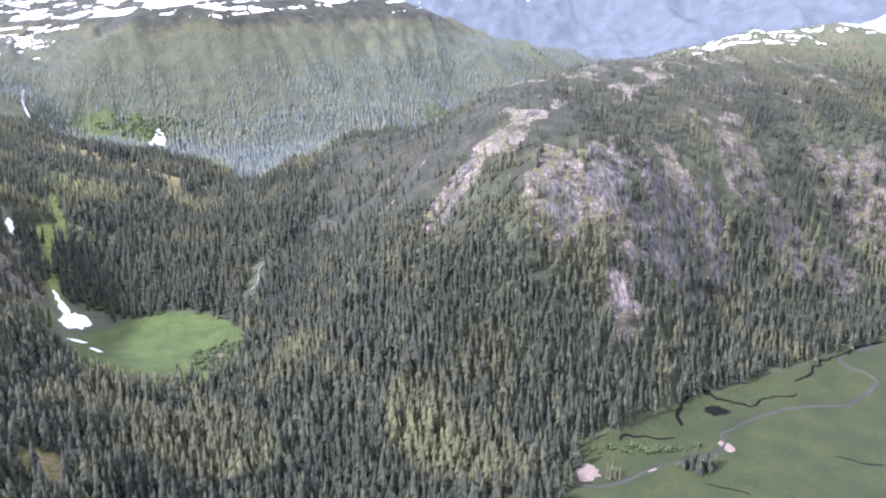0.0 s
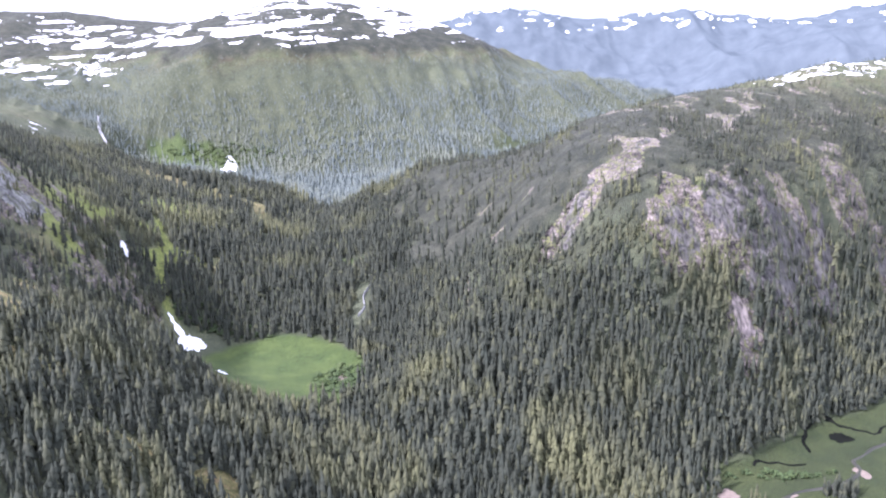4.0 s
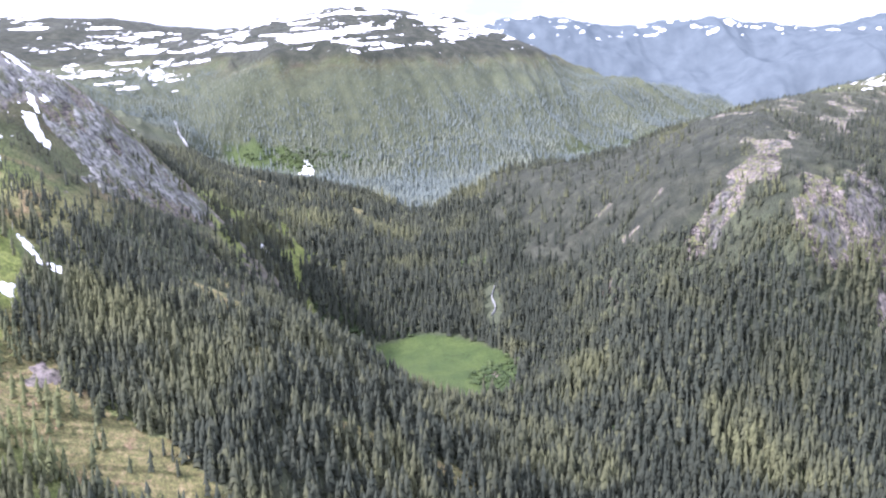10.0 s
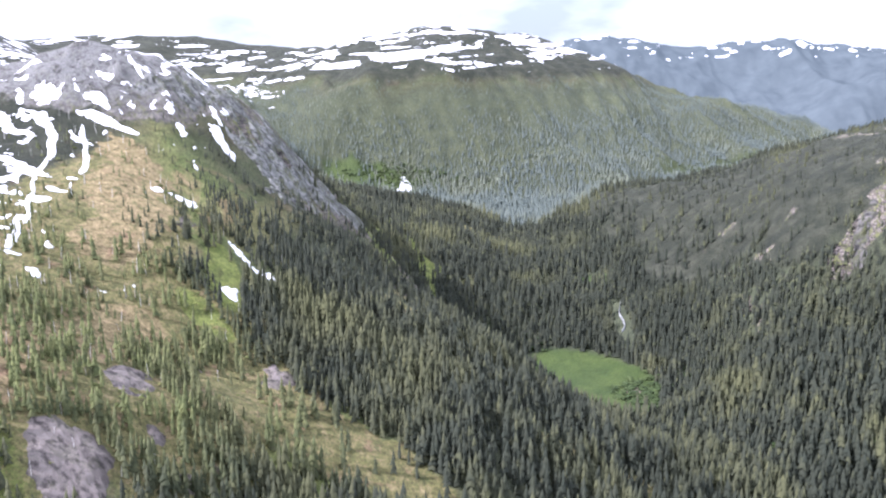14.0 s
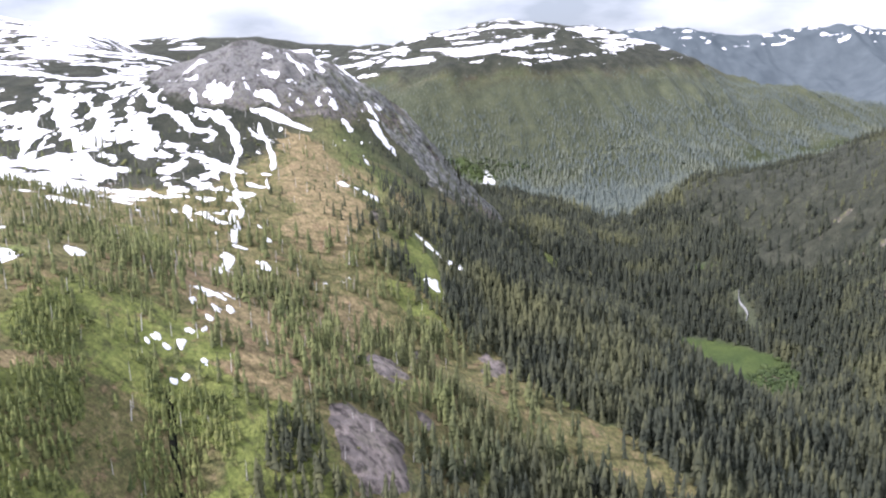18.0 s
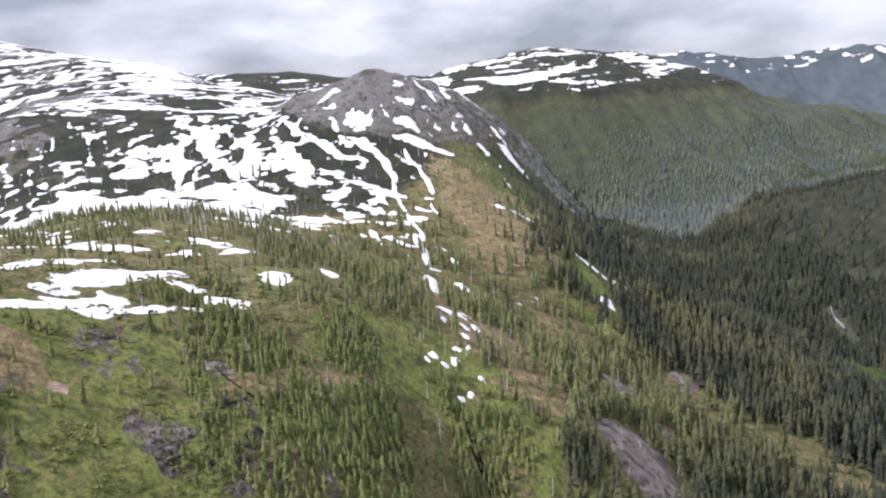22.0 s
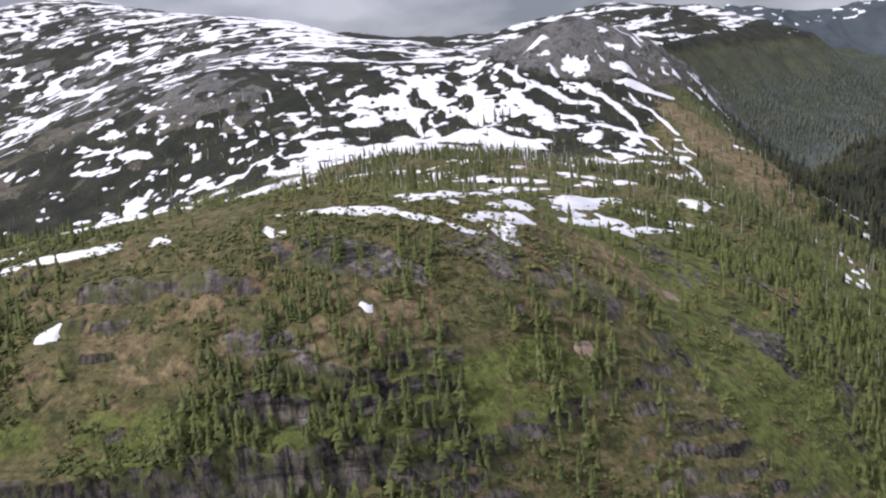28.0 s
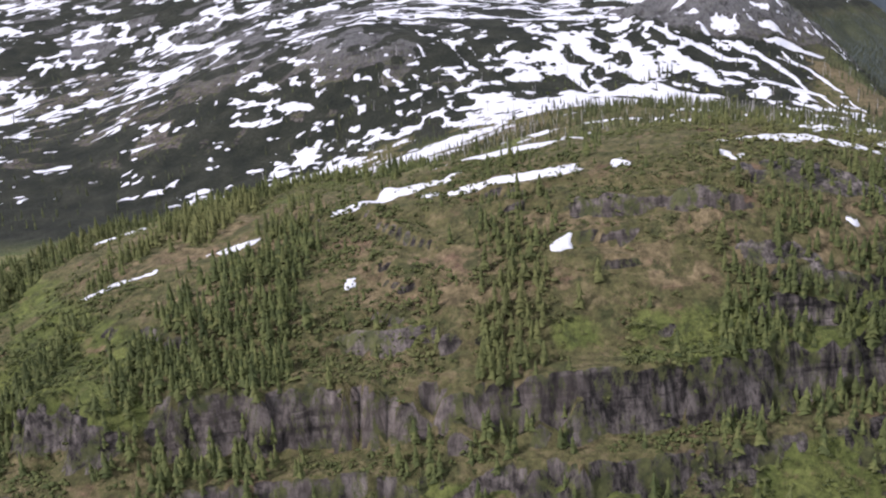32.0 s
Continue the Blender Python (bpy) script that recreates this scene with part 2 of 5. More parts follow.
def tree_material(name, dark, light, special, single=False, west=None):
    """Needles or leaves: each plant a little different; west: darker and lighter tones of the yellower western ridge,
    its sunlight put into them.
    """
    m = Mat(name, 0.85, 0.0, 0.2)
    r = m.single() if single else m.island()
    c = m.ramp(r, (0.0, dark), (0.8, light), (0.93, tuple(0.5 * (a + b) for a, b in zip(light, special))), (1.0, light))
    if west:
        split = m.n.new("ShaderNodeSeparateXYZ")
        m.l.new(m.pos, split.inputs[0])
        y, part_y = split.outputs[1], m.math("MULTIPLY", m.math("SUBTRACT", split.outputs[1], 520.0), 2.0)
        brow = m.math("MINIMUM", m.math("MAXIMUM", part_y, 0.0), 170.0)
        x = m.math("ADD", m.math("ADD", split.outputs[0], m.math("MAXIMUM", 0.0, m.math("SUBTRACT", y, 700.0))), m.math("MULTIPLY", m.math("SUBTRACT", m.noise(120, 4), 0.5), 200.0))
        x = m.math("ADD", x, m.math("MULTIPLY", m.math("MAXIMUM", 0.0, m.math("SUBTRACT", 460.0, y)), 1.2))
        # painted sun ends along the spur's crest; beyond it the darker tones stay
        share = m.math("DIVIDE", m.math("SUBTRACT", -585.0, m.math("ADD", x, brow)), 70.0)
        c = m.mix(m.ramp(share, (0.0, 0.0), (1.0, 1.0)), c, m.ramp(r, (0.0, west[0]), (0.85, west[1]), (0.98, special)))
    # lighter stands at random, in part patchy sunlight put into the colour
    c = m.mix(m.ramp(m.noise(120, 5, warp=0.4), (0.50, 0.0), (0.64, 0.85)), c, m.mix(r, tuple(0.7 * v for v in special), tuple(1.1 * v for v in special)))
    c = m.mix(m.ramp(m.noise(190, 4, warp=0.5), (0.50, 0.0), (0.66, 0.55)), c, tuple(0.7 * v for v in dark))
    c = m.mix(m.ramp(m.noise(1.8, 3), (0.35, 0.0), (0.65, 0.25)), c, tuple(0.5 * v for v in dark))
    return m.done(c)


def plain_material(name, a, b, size, rough=0.9, spec=0.3, depth=0.0):
    m = Mat(name, rough, 0.0, spec)
    f = m.noise(size, 6)
    if depth:
        m.bump(f, depth)
    return m.done(m.ramp(f, (0.3, a), (0.7, b)))


def rock_material(name):
    m = Mat(name, 0.9)
    m.bump(m.noise(5, 9, (1, 1, 0.5), 0.7), 2.0, 0.9)
    return m.done(rock_colour(m))


def slab_material(name, tone, seeps=0.22, dark=(0.19, 0.160, 0.145), light=(0.36, 0.312, 0.28), moss=0.3):
    """Pinkish granite with long joints and dark seeps running down it."""
    m = Mat(name, 0.9)
    body = m.ramp(m.noise(11, 8, (1, 1, 0.6), 0.65), (0.3, tuple(tone * v for v in dark)), (0.7, tuple(tone * v for v in light)))
    seep = m.ramp(m.noise(4.5, 5, (1, 1, 0.07), 0.6), (0.38, seeps), (0.52, 1.0))
    joint = m.ramp(m.noise(16, 7, (0.5, 0.5, 0.25), 0.7, 1.2), (0.42, 0.6), (0.48, 1.0))
    m.bump(m.noise(4, 9, (1, 1, 0.3), 0.7), 2.0, 0.9)
    rock = m.mix(1.0, m.mix(1.0, body, seep, "MULTIPLY"), joint, "MULTIPLY")
    heather = m.ramp(m.noise(12, 8, (1, 1, 0.5), 0.75), (0.50, 0.0), (0.57, moss))
    return m.done(m.mix(heather, rock, m.ramp(m.noise(3, 5), (0.35, (0.030, 0.036, 0.018)), (0.65, (0.080, 0.086, 0.036)))))


GROUND = ground_material()
ROCK = rock_material("granite")
SLAB = slab_material("pink_granite", 0.68, 0.32)
SCAR = slab_material("pale_broken_rock", 0.9, 0.5, (0.30, 0.215, 0.16), (0.56, 0.43, 0.34))
FLANK = slab_material("pale_grey_granite", 0.72, 0.2, (0.145, 0.148, 0.136), (0.36, 0.362, 0.335), 0.8)
CLIFF = slab_material("grey_granite_cliff", 0.38, 0.22, (0.165, 0.158, 0.145), (0.37, 0.350, 0.318), 0.7)
SNOW = plain_material("old_snow", (0.70, 0.72, 0.75), (0.86, 0.86, 0.86), 14, 0.6, 0.3, 0.6)
# valley tones hold cloud shade, western tones sunlight, both put into the colour
CONIFER = tree_material("conifer_needles", (0.026, 0.032, 0.022), (0.038, 0.043, 0.028), (0.098, 0.102, 0.046), False, ((0.070, 0.085, 0.032), (0.138, 0.152, 0.056)))
CONIFER_ONE = tree_material("near_conifer_needles", (0.062, 0.080, 0.028), (0.134, 0.154, 0.050), (0.175, 0.18, 0.062), True)
CONIFER_RIDGE = tree_material("ridge_conifer_needles", (0.064, 0.082, 0.028), (0.142, 0.162, 0.052), (0.185, 0.188, 0.064))
# far wall conifers: distance haze put into paler, bluer needle colours
CONIFER_FAR = tree_material("far_hazy_needles", (0.080, 0.100, 0.090), (0.104, 0.126, 0.110), (0.142, 0.158, 0.110))
SHRUB = tree_material("alder_leaves", (0.068, 0.086, 0.028), (0.125, 0.140, 0.046), (0.18, 0.175, 0.065))
ALDER = tree_material("valley_alder_leaves", (0.030, 0.048, 0.018), (0.050, 0.073, 0.025), (0.066, 0.088, 0.030))
BARK = plain_material("conifer_bark", (0.06, 0.045, 0.035), (0.13, 0.10, 0.08), 0.5)
DEADWOOD = plain_material("bleached_dead_wood", (0.32, 0.31, 0.29), (0.52, 0.50, 0.47), 3)
WATER = plain_material("river_water", (0.024, 0.026, 0.021), (0.048, 0.048, 0.038), 40, 0.5, 0.1)
BOG = plain_material("dark_bog_water", (0.006, 0.007, 0.006), (0.012, 0.013, 0.010), 20, 0.9, 0.0)
FOAM = plain_material("white_water", (0.09, 0.10, 0.10), (0.34, 0.34, 0.34), 4, 0.6)
SAND = plain_material("river_sand", (0.11, 0.088, 0.07), (0.18, 0.145, 0.115), 4)


# ---- the lie of the land: ridge, valley and terrace lines, x, y, height ----
LINES = dict(
    river_flat=[(-60, 300, -70), (60, 560, -70), (150, 760, -70), (300, 900, -70), (470, 1020, -70), (640, 1150, -68), (900, 1330, -66), (1300, 1500, -60)],
    river_flat_far_bank=[(500, 300, -70), (600, 700, -70), (900, 1000, -68), (1400, 1200, -60), (1900, 1500, 0)],
    valley_floor=[(60, 800, -62), (-100, 790, -48), (-200, 860, -25), (-300, 960, -12), (-390, 1050, -3), (-440, 1110, 8), (-330, 1165, 18), (-310, 1250, 52), (-340, 1340, 58), (-380, 1500, 66), (-440, 1700, 76), (-560, 1850, 92), (-760, 1930, 125), (-900, 1960, 150)],
    valley_side_right=[(-240, 1010, -4), (-200, 1150, 60), (-180, 1300, 95), (-230, 1500, 105), (-255, 1660, 132), (-235, 1800, 146), (-200, 1917, 132)],
    right_mountain_nose=[(-30, 880, 5), (-20, 910, 35), (-60, 1020, 100), (-30, 1070, 150), (49, 1091, 235), (76, 1215, 286), (110, 1330, 297), (230, 1480, 312), (420, 1650, 324), (520, 1720, 345), (770, 1850, 371), (900, 1850, 350), (1300, 1900, 300)],
    right_mountain_left_brow=[(-100, 1064, 122), (-20, 1200, 235), (20, 1350, 257), (60, 1450, 280), (60, 1600, 236), (20, 1790, 194)],
    right_mountain_cliff_top=[(87, 1010, 160), (160, 1090, 215), (248, 1118, 205), (330, 1175, 185), (430, 1250, 190), (560, 1350, 200), (750, 1450, 190)],
    right_mountain_cliff_foot=[(40, 930, 25), (130, 960, 35), (222, 982, 5), (300, 1070, 45), (340, 1128, 45), (450, 1190, 50), (600, 1290, 50)],
    right_mountain_foot=[(90, 868, -62), (160, 880, -66), (270, 968, -68), (440, 1048, -68), (620, 1168, -66)],
    right_mountain_shelf=[(200, 1250, 268), (350, 1350, 270), (500, 1480, 285), (700, 1600, 290)],
    side_valley=[(-60, 2030, 150), (150, 2050, 175), (400, 2150, 185), (700, 2350, 150), (1000, 2700, 90)],
    far_wall_foot=[(-735, 1969, 133), (-560, 1960, 125), (-400, 1960, 128), (-254, 2015, 200)],
    far_wall_brow=[(-1000, 2180, 330), (-850, 2150, 370), (-720, 2170, 385), (-593, 2176, 390), (-450, 2260, 385), (-300, 2350, 390), (-130, 2430, 385), (4, 2450, 318), (72, 2400, 298), (213, 2448, 288), (330, 2500, 280), (480, 2540, 225)],
    far_wall_summit=[(-900, 2600, 494), (-760, 2650, 530), (-663, 2700, 546), (-520, 2700, 530), (-378, 2700, 508), (-216, 2580, 462), (-100, 2500, 405)],
    far_left_saddle=[(-1050, 2650, 455), (-1266, 2900, 462)],
    far_left_range=[(-1400, 3000, 505), (-1600, 3050, 535), (-1783, 3150, 552), (-2050, 3150, 535), (-2350, 3150, 520)],
    cirque=[(-974, 1950, 240), (-1100, 2100, 300), (-1300, 2300, 360), (-1500, 2500, 370), (-1200, 2500, 390)],
    bench_hill=[(-540, 1770, 98), (-650, 1800, 118), (-750, 1770, 140), (-790, 1610, 166), (-750, 1460, 180)],
    left_valley_side=[(-470, 1250, 60), (-520, 1400, 90), (-560, 1600, 105)],
    knob_crest=[(-691, 1183, 185), (-705, 1100, 212), (-760, 1030, 300), (-815, 985, 378), (-860, 915, 414), (-905, 875, 436), (-955, 868, 449), (-995, 890, 432), (-1030, 930, 414)],
    knob_east_face=[(-800, 910, 366), (-775, 850, 312), (-746, 750, 268), (-696, 650, 226), (-630, 600, 170)],
    knob_foot=[(-530, 1040, 12), (-597, 1130, 85), (-600, 1000, 140), (-560, 900, 110), (-505, 860, 92)],
    knob_front=[(-956, 805, 415), (-960, 755, 374), (-897, 640, 325), (-880, 560, 300), (-872, 478, 282), (-829, 391, 268), (-807, 316, 244)],
    front_spur=[(-786, 637, 288), (-729, 624, 236), (-733, 510, 196), (-733, 427, 217), (-670, 539, 178), (-588, 541, 143), (-547, 526, 126), (-458, 647, 90), (-350, 720, 30), (-250, 780, -22)],
    meadow_spur=[(-545, 800, 150), (-496, 800, 112), (-450, 802, 68), (-410, 802, 38), (-360, 800, 16), (-310, 795, -12)],
    spur_foot=[(-742, 345, 208), (-712, 410, 190), (-650, 400, 140), (-550, 400, 80), (-420, 480, 20), (-250, 620, -50)],
    creek_gully=[(-827, 294, 224), (-800, 250, 190), (-760, 200, 140)],
    plateau_edge=[(-925, 385, 317), (-931, 350, 322), (-970, 310, 326), (-1010, 240, 340), (-1044, 168, 352), (-1109, 138, 359), (-1177, 144, 356), (-1236, 146, 347), (-1300, 150, 338), (-1370, 165, 326), (-1480, 170, 300)],
    plateau=[(-1000, 420, 330), (-1073, 498, 340), (-1028, 300, 344), (-1110, 280, 352), (-1180, 260, 348), (-1190, 400, 332), (-1090, 600, 343), (-1010, 620, 330)],
    plateau_back=[(-1250, 300, 332), (-1320, 380, 302), (-1250, 480, 306), (-1400, 450, 274), (-1541, 600, 264), (-1400, 640, 294), (-1250, 620, 322)],
    face_middle=[(-870, 250, 270), (-930, 218, 296), (-979, 198, 314), (-1014, 132, 309), (-1083, 112, 334), (-1177, 106, 336), (-1245, 108, 328), (-1335, 100, 318)],
    face_ledge=[(-900, 190, 262), (-960, 140, 275), (-1079, 90, 306), (-1171, 60, 295), (-1215, 58, 298), (-1320, 45, 298)],
    face_foot=[(-750, 130, 90), (-900, 60, 150), (-1080, -10, 190), (-1250, -30, 190), (-1450, -20, 190)],
    snow_basin=[(-1116, 702, 352), (-1078, 758, 381), (-1206, 747, 368), (-1244, 753, 374), (-1352, 776, 394), (-1530, 852, 378), (-1650, 900, 345)],
    back_ridge=[(-1060, 960, 412), (-1106, 1050, 424), (-1184, 1140, 444), (-1270, 1078, 447), (-1330, 1225, 482), (-1560, 1400, 520), (-1690, 1550, 540), (-1880, 1700, 588), (-2100, 1800, 600), (-2400, 1900, 560)],
    back_ridge_west=[(-1706, 1000, 356), (-1900, 1000, 330), (-1650, 750, 300), (-2200, 900, 330)],
)

# lone spot heights round the edge of the plan
SPOTS = [(-900, -500, -40), (-300, -400, -60), (400, -500, -60), (1200, -300, -50), (1800, 400, 0), (-1800, -500, 60), (-2000, 200, 180), (-300, 200, -62), (-500, 100, -50), (-2600, 4600, 350), (-1000, 4600, 300), (300, 4600, 100), (1500, 4600, 100), (2000, 3000, 150), (1700, 2300, 200), (300, 3300, 110), (1000, 3400, 80), (-500, 3500, 350), (-1800, 2200, 420)]


def dense_lines(step):
    out = []
    for line in LINES.values():
        p = np.array(line, float)
        for a, b in zip(p[:-1], p[1:]):
            n = max(1, int(np.hypot(*(b - a)[:2]) / step))
            n = min(n, 6)
            out += [a + (b - a) * k / n for k in range(n)]
        out.append(p[-1])
    return np.array(out + [np.array(p, float) for p in SPOTS])


NODES = dense_lines(55.0)
SOFT = 24.0
_d = np.sqrt((NODES[:, None, 0] - NODES[None, :, 0]) ** 2 + (NODES[:, None, 1] - NODES[None, :, 1]) ** 2 + SOFT ** 2)
_m = np.block([[_d - np.eye(len(NODES)) * 9.0, np.ones((len(NODES), 1))], [np.ones((1, len(NODES))), np.zeros((1, 1))]])
BASE_W = np.linalg.solve(_m, np.append(NODES[:, 2], 0.0))


def base_height(x, y):
    out = np.empty(x.size)
    xf, yf = x.ravel(), y.ravel()
    for k in range(0, x.size, 20000):
        s = slice(k, k + 20000)
        d = np.sqrt((xf[s, None] - NODES[None, :, 0]) ** 2 + (yf[s, None] - NODES[None, :, 1]) ** 2 + SOFT ** 2)
        out[s] = d @ BASE_W[:-1] + BASE_W[-1]
    return out.reshape(x.shape)


def lattice(i, j, seed):
    h = (i * 374761393 + j * 668265263 + seed * 974634777) & 0xFFFFFFFF
    h = ((h ^ (h >> 13)) * 1274126177) & 0xFFFFFFFF
    return ((h ^ (h >> 16)) & 0xFFFF) / 65535.0


def value_noise(x, y, size, seed):
    u, v = x / size, y / size
    i, j = np.floor(u).astype(np.int64), np.floor(v).astype(np.int64)
    a, b = u - i, v - j
    a, b = a * a * a * (a * (a * 6 - 15) + 10), b * b * b * (b * (b * 6 - 15) + 10)
    p = lattice(i, j, seed) * (1 - a) + lattice(i + 1, j, seed) * a
    q = lattice(i, j + 1, seed) * (1 - a) + lattice(i + 1, j + 1, seed) * a
    return (p * (1 - b) + q * b) * 2 - 1


def fbm(x, y, size, octaves, seed, gain=0.5):
    out, amp, total = 0.0, 1.0, 0.0
    for k in range(octaves):
        c, s = math.cos(0.6 * k + 0.3), math.sin(0.6 * k + 0.3)
        out = out + amp * value_noise(x * c - y * s + 37.7 * k, x * s + y * c - 11.3 * k, size / 2 ** k, seed + 17 * k)
        total += amp
        amp *= gain
    return out / total


def ridged(x, y, size, octaves, seed):
    out, amp, total = 0.0, 1.0, 0.0
    for k in range(octaves):
        out = out + amp * (1 - 2 * np.abs(value_noise(x + 91.0 * k, y - 53.0 * k, size / 2 ** k, seed + 7 * k)))
        total += amp
        amp *= 0.5
    return out / total


def step(a, b, v):
    t = np.clip((v - a) / (b - a), 0, 1)
    return t * t * (3 - 2 * t)


def blob(x, y, cx, cy, rx, ry, turn=0.0, soft=0.35):
    c, s = math.cos(radians(turn)), math.sin(radians(turn))
    u, v = ((x - cx) * c + (y - cy) * s) / rx, ((y - cy) * c - (x - cx) * s) / ry
    return 1 - step(1 - soft, 1 + soft, np.sqrt(u * u + v * v))


def flat_ground(x, y, base):
    """1 on the river flat and the small meadow, where the ground is even."""
    f = (1 - step(-62, -45, base)) * step(-60, 60, x)
    return np.maximum(f, blob(x, y, -400, 1050, 150, 110, 40))


def near_face(x, y):
    """1 on the stepped face of the near ridge."""
    return step(-1650, -1500, x) * (1 - step(-930, -860, x)) * (1 - step(150, 250, y)) * step(-60, 0, y)


def height(x, y):
    base = base_height(x, y)
    even = 1 - flat_ground(x, y, base)
    far = step(1300, 2200, y)
    near = near_face(x, y)
    rough = even * (1 - 0.75 * near)
    z = base + rough * (8.5 + 7 * far) * fbm(x, y, 140, 4, 3) + rough * step(700, 900, y) * 6 * (ridged(x + 0.3 * y, y - 0.3 * x, 210, 2, 13) - 0.3)
    z = z + rough * (1 - far) * 2.2 * fbm(x, y, 22, 3, 9)
    # gullies and buttresses of the steep walls
    wall = step(0, 60, base - 135) * (1 - step(380, 420, base)) * far
    z = z + wall * 24 * (ridged(x + 0.35 * y + 60 * fbm(x, y, 190, 2, 23), y * 0.3, 105, 4, 21) - 0.3)
    cliff = blob(x, y, 250, 1090, 190, 90, 30)
    z = z + cliff * 9 * ridged(x, y * 0.3, 34, 3, 5)
    knob = blob(x, y, -940, 860, 140, 110)
    z = z + knob * 8 * (ridged(x, y, 46, 5, 31) - 0.35)
    flank = blob(x, y, -745, 1010, 80, 160, -20)
    z = z + flank * 6 * ridged(x * 0.5, y, 40, 3, 33)
    # ledges: short broken steps up the face
    wave = fbm(x, y, 46, 4, 41)
    rise = 6.5
    band = (z + 9 * wave) / rise
    k = np.floor(band)
    bench = (k + step(0.38, 0.62, band - k)) * rise - 9 * wave
    ledge = near * (1 - step(350, 360, base)) * step(0.0, 0.3, fbm(x * 0.7, y, 22, 3, 47) + 0.07)
    z = z + ledge * (0.85 - 0.55 * step(-1110, -1040, x)) * (bench - z) + near * 1.1 * fbm(x, y, 15, 3, 43)
    # the main cliff, cut into columns, with a green slope at its foot
    rock_x = near * (1 - 0.85 * step(-1110, -1030, x)) * (1 - 0.8 * step(-0.02, 0.25, fbm(x, y * 0.3, 60, 3, 49)))
    t = (z - 292) / 26.0 + 0.16 * fbm(x, y * 0.2, 44, 3, 51) + 0.17 * ridged(x, y * 0.1, 7, 2, 45)
    inside = step(-0.12, 0.0, t) * (1 - step(1.0, 1.12, t))
    z = z + rock_x * inside * (292 + 26 * (0.12 + 0.76 * step(0.36, 0.66, t)) - z) * 0.9
    return z


# ---- the ground, one sheet ----
def spaced(*legs):
    out = [legs[0][0]]
    for a, b, gap in legs:
        n = max(1, round((b - a) / gap))
        out += [a + (b - a) * (k + 1) / n for k in range(n)]
    return np.array(out)


GX = spaced((-2700, -1600, 24), (-1600, -1350, 6), (-1350, -900, 2.7), (-900, -820, 4), (-820, 650, 5.8), (650, 2100, 24))
GY = spaced((-900, 0, 40), (0, 30, 3), (30, 180, 1.5), (180, 260, 2.6), (260, 1300, 5.4), (1300, 2750, 10), (2750, 4650, 40))
XX, YY = np.meshgrid(GX, GY)
ZZ = height(XX, YY)
SLOPE_X, SLOPE_Y = np.gradient(ZZ, GX, axis=1), np.gradient(ZZ, GY, axis=0)
STEEP = np.hypot(SLOPE_X, SLOPE_Y)


def sample(grid, x, y):
    i = np.clip(np.searchsorted(GX, x) - 1, 0, len(GX) - 2)
    j = np.clip(np.searchsorted(GY, y) - 1, 0, len(GY) - 2)
    a = np.clip((x - GX[i]) / (GX[i + 1] - GX[i]), 0, 1)
    b = np.clip((y - GY[j]) / (GY[j + 1] - GY[j]), 0, 1)
    return (grid[j, i] * (1 - a) + grid[j, i + 1] * a) * (1 - b) + (grid[j + 1, i] * (1 - a) + grid[j + 1, i + 1] * a) * b


